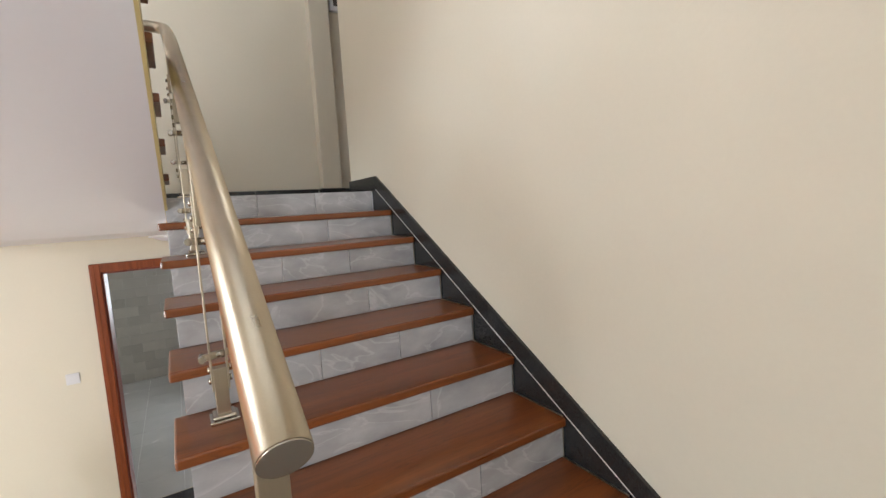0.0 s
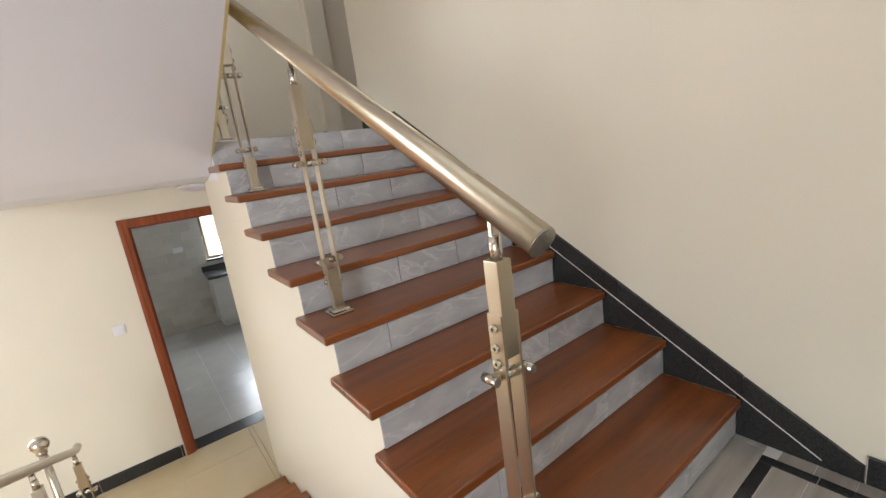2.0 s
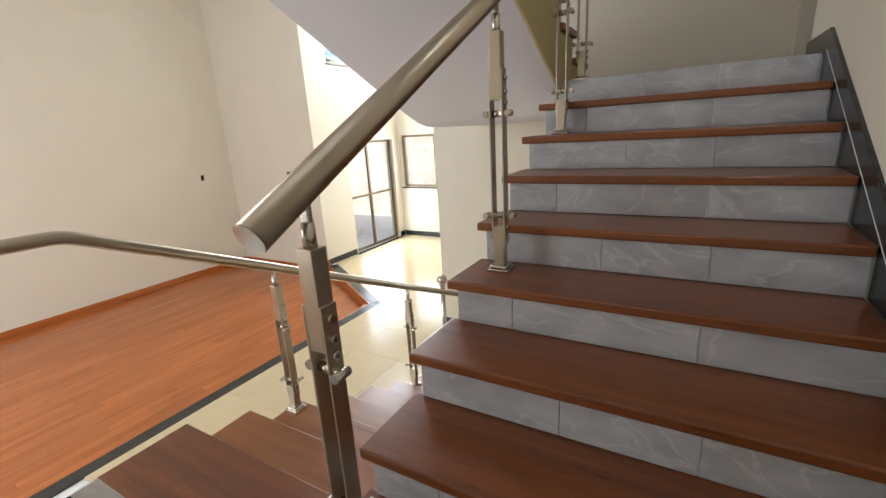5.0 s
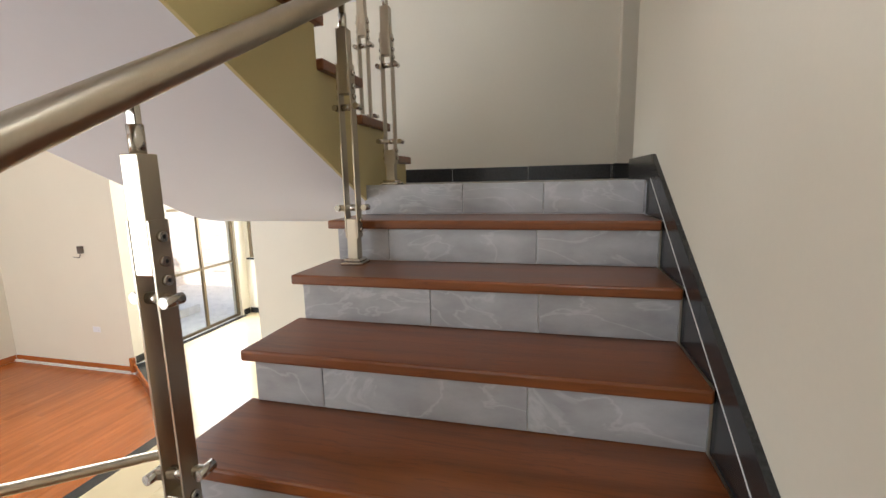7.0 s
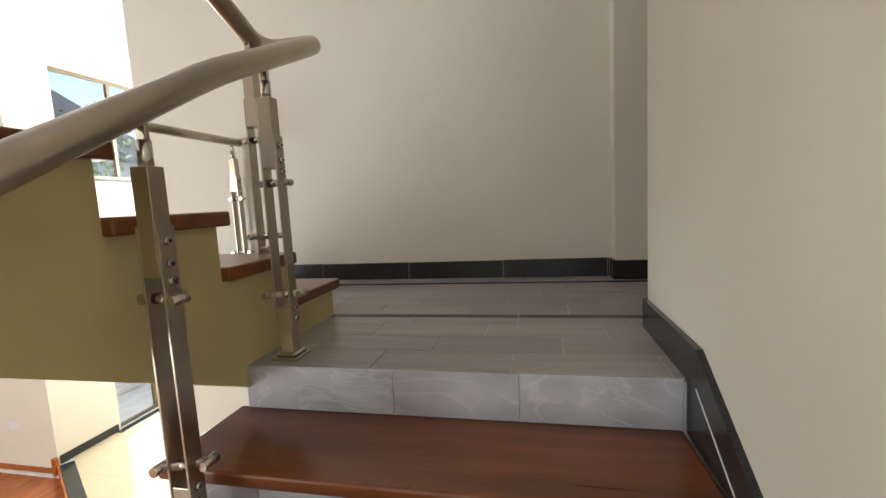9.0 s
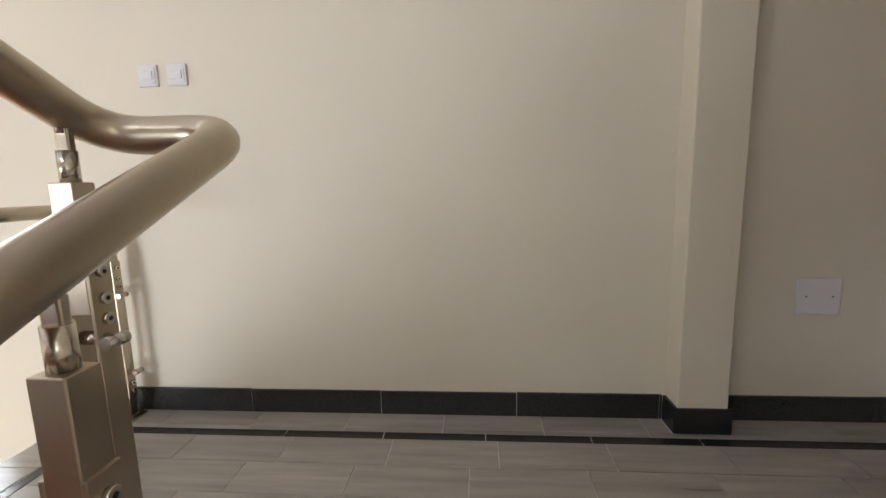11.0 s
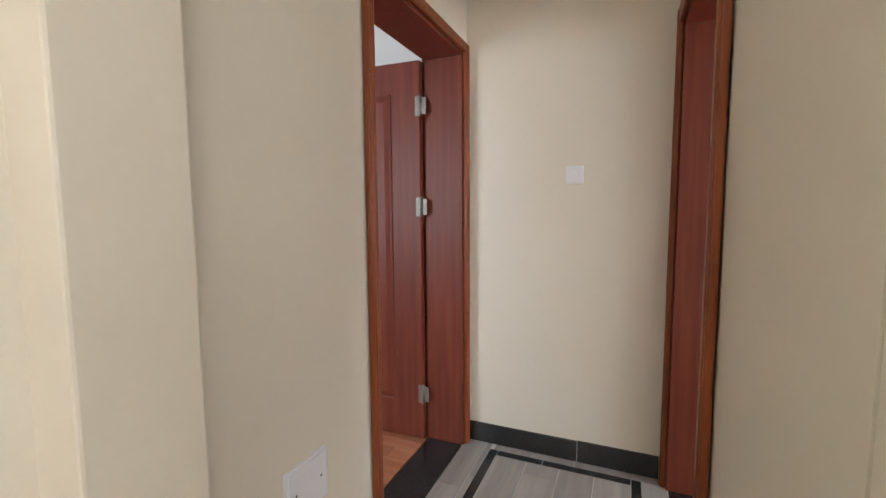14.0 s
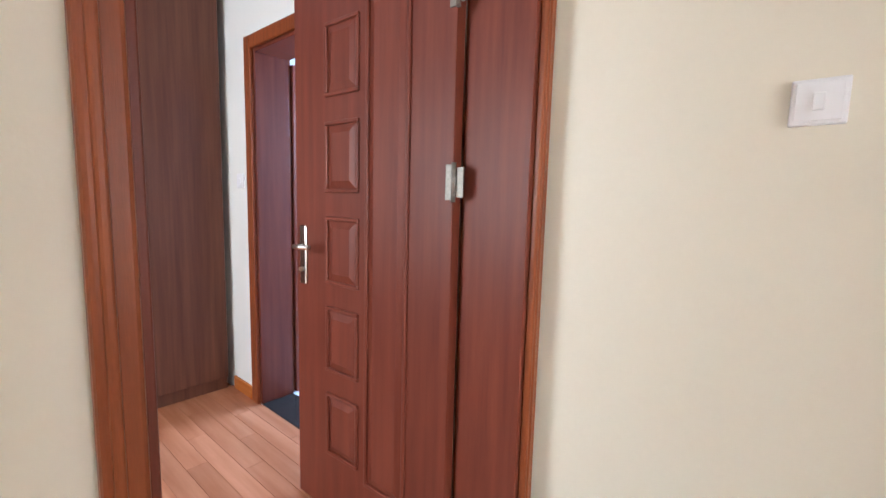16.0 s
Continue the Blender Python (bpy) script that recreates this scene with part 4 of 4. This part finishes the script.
def tile_rows(name, x0, x1, y0, y1, z, length, width, material, parent, gap=0.0025, along="x", h=0.012, holes=(), offset=None):
    """Rows of tiles with staggered joints; tiles cut at the edges share meshes by size."""
    r = 0
    b0, b1, a0, a1 = (y0, y1, x0, x1) if along == "x" else (x0, x1, y0, y1)
    b = b0
    while b < b1 - 0.01:
        bb = min(b1, b + width)
        a = a0
        first = length * ((0.37 * r) % 1.0 if offset is None else offset * r % 1.0)
        while a < a1 - 0.01:
            e = min(a1, a + (first if a == a0 and first > 0.05 else length))
            p = (a, b) if along == "x" else (b, a)
            w, l = (e - a - gap, bb - b - gap) if along == "x" else (bb - b - gap, e - a - gap)
            cx, cy = p[0] + w / 2, p[1] + l / 2
            if w > 0.02 and l > 0.02 and not any(hx0 < cx < hx1 and hy0 < cy < hy1 for hx0, hx1, hy0, hy1 in holes):
                key = (name, round(w, 2), round(l, 2), material.name)
                if key not in MESHES:
                    MESHES[key] = cell(name, w, l, material, h)
                put(name, MESHES[key], p[0], p[1], z - h, parent)
            a = e
        b = bb
        r += 1


land = bpy.data.objects["floor_landing"]
half = bpy.data.objects["floor_half_landing"]
part("joint_bed", boxes([(-2.52, -1.27, 2.94, BACK, H - 0.011, H - 0.003), (-1.27, 0.0, 2.347, BACK, H - 0.011, H - 0.003), (0.0, 1.90, 2.76, BACK, H - 0.011, H - 0.003)]), GROUT, land, "pale floor grout")
part("joint_bed", boxes([(-1.27, 0.0, -1.9, 0.02, -0.011, -0.003), (-2.45, -1.27, -1.9, 0.0, -0.011, -0.003)]), GROUT, half, "pale floor grout")
IN0, IN1, OUT = 2.895, 2.94, 3.585
tile_rows("floor_tile", -1.27, 0.0, 2.347, IN0, H, 0.41, 0.155, PLANKT, land)
tile_rows("floor_tile", -2.30, 1.794, IN1, OUT, H, 0.41, 0.161, PLANKT, land)
tile_rows("floor_tile", -2.52, 1.90, OUT + 0.045, 3.66, H, 0.41, 0.155, PLANKT, land, holes=())
tile_rows("floor_tile", -2.52, 0.03, 3.66, BACK, H, 0.41, 0.13, PLANKT, land)
tile_rows("floor_tile", 0.25, 1.90, 3.66, BACK, H, 0.41, 0.13, PLANKT, land)
tile_rows("floor_tile", -2.52, -2.345, IN1, OUT + 0.045, H, 0.41, 0.17, PLANKT, land, along="y")
tile_rows("floor_tile", 1.839, 1.90, 2.79, OUT + 0.045, H, 0.41, 0.11, PLANKT, land, along="y")
tile_rows("floor_tile", 0.0, 1.839, 2.79, IN0, H, 0.41, 0.16, PLANKT, land)
tile_rows("inlay_tile", -2.345, 1.839, OUT, OUT + 0.045, H, 0.41, 0.045, GRAN, land)
tile_rows("inlay_tile", -1.27, 1.839, IN0, IN1, H, 0.41, 0.045, GRAN, land)
tile_rows("inlay_tile", -2.345, -2.30, IN1, OUT, H, 0.41, 0.045, GRAN, land, along="y")
tile_rows("inlay_tile", 1.794, 1.839, IN1, OUT, H, 0.41, 0.045, GRAN, land, along="y")
tile_rows("floor_tile", -2.45, 0.0, -1.9, -0.24, 0.0, 0.41, 0.155, PLANKT, half, holes=((-2.3, -0.1, -0.24, -0.2),))
tile_rows("floor_tile", -1.27, 0.0, -0.09, 0.02, 0.0, 0.41, 0.11, PLANKT, half)
tile_rows("floor_tile", -2.45, -1.275, -0.09, 0.0, 0.0, 0.41, 0.09, PLANKT, half)
tile_rows("floor_tile", -2.45, 0.0, -0.24, -0.135, 0.0, 0.41, 0.105, PLANKT, half)
tile_rows("inlay_tile", -2.45, -0.12, -0.135, -0.09, 0.0, 0.41, 0.045, GRAN, half)
tile_rows("inlay_tile", -0.12, -0.075, -1.9, -0.09, 0.002, 0.41, 0.045, GRAN, half, along="y")

tile_rows("floor_tile_cream", -4.31, -1.27, 0.4, 7.8, G, 0.6, 0.6, CREAMT, gf, 0.002, holes=((-2.42, -1.2, 0.2, 2.6), (-2.9, 3, 3.78, 9)), offset=0.0)


def clipped(poly, p, n):
    """The part of a polygon on the side of the line through p to which n points."""
    out = []
    for a, b in zip(poly, poly[1:] + poly[:1]):
        da, db = (a - p).dot(n), (b - p).dot(n)
        if da >= 0:
            out.append(a)
        if da * db < 0:
            out.append(a + (b - a) * (da / (da - db)))
    return out


line_n = Vector((0.5243, 0.8515))
line_p = Vector((-4.42, 3.95)) + line_n * 0.153
for ix in range(4):
    for iy in range(7):
        xa, ya = -6.43 + 0.6 * ix, 3.9 + 0.6 * iy
        xb, yb = min(xa + 0.598, -4.312), min(ya + 0.598, 7.798)
        if xb - xa < 0.02 or yb - ya < 0.02:
            continue
        poly = clipped([Vector((xa, ya)), Vector((xb, ya)), Vector((xb, yb)), Vector((xa, yb))], line_p, line_n)
        if len(poly) > 2:
            part("floor_tile_cream", prism([(v.x, v.y) for v in poly], "z", G - 0.012, G), CREAMT, gf2)
tile_rows("floor_tile_cream", -1.27, 0.6, 2.9, BACK, G, 0.6, 0.6, CREAMT, gf, 0.002, offset=0.0)
tile_rows("floor_strip", -8.90, -4.45, -0.6, 5.18, G - 0.15, 1.1, 0.105, PARQ, sf, 0.001, "y")
tile_rows("floor_strip", 0.3, 2.0, 3.985, 6.0, H, 0.7, 0.09, BEDF, bedfloor, 0.001, "y")
tile_rows("floor_strip", 0.9, 1.89, 0.4, 2.588, H, 0.7, 0.09, BEDF, farfloor, 0.001, "y")
tile_rows("floor_strip", 1.89, 2.9, 0.4, 2.54, H, 0.7, 0.09, BEDF, farfloor, 0.001, "y")
tile_rows("floor_tile_grey", -2.2, 0.8, 3.985, 7.7, G, 0.4, 0.4, KFLOOR, kf, 0.003, offset=0.0, h=0.004)

kw = bpy.data.objects["wall_kitchen"]
r = 0
z = G
rot = Matrix.Rotation(radians(90), 4, "X")
while z < 1.25:
    x = -2.6 - (0.15 if r % 2 else 0.0)
    while x < 0.6:
        if not (x + 0.3 > -0.82 and z + 0.15 > -0.02 and z < 0.8):
            key = ("wall_tile",)
            if key not in MESHES:
                MESHES[key] = cell("wall_tile", 0.297, 0.147, KTILE, 0.008)
            put("wall_tile", MESHES[key], x, 7.7, z, kw, rot)
        elif x < -0.82:
            key = ("wall_tile_cut", round(-0.82 - x, 2))
            if key not in MESHES:
                MESHES[key] = cell("wall_tile", -0.823 - x, 0.147, KTILE, 0.008)
            put("wall_tile", MESHES[key], x, 7.7, z, kw, rot)
        x += 0.3
    z += 0.15
    r += 1
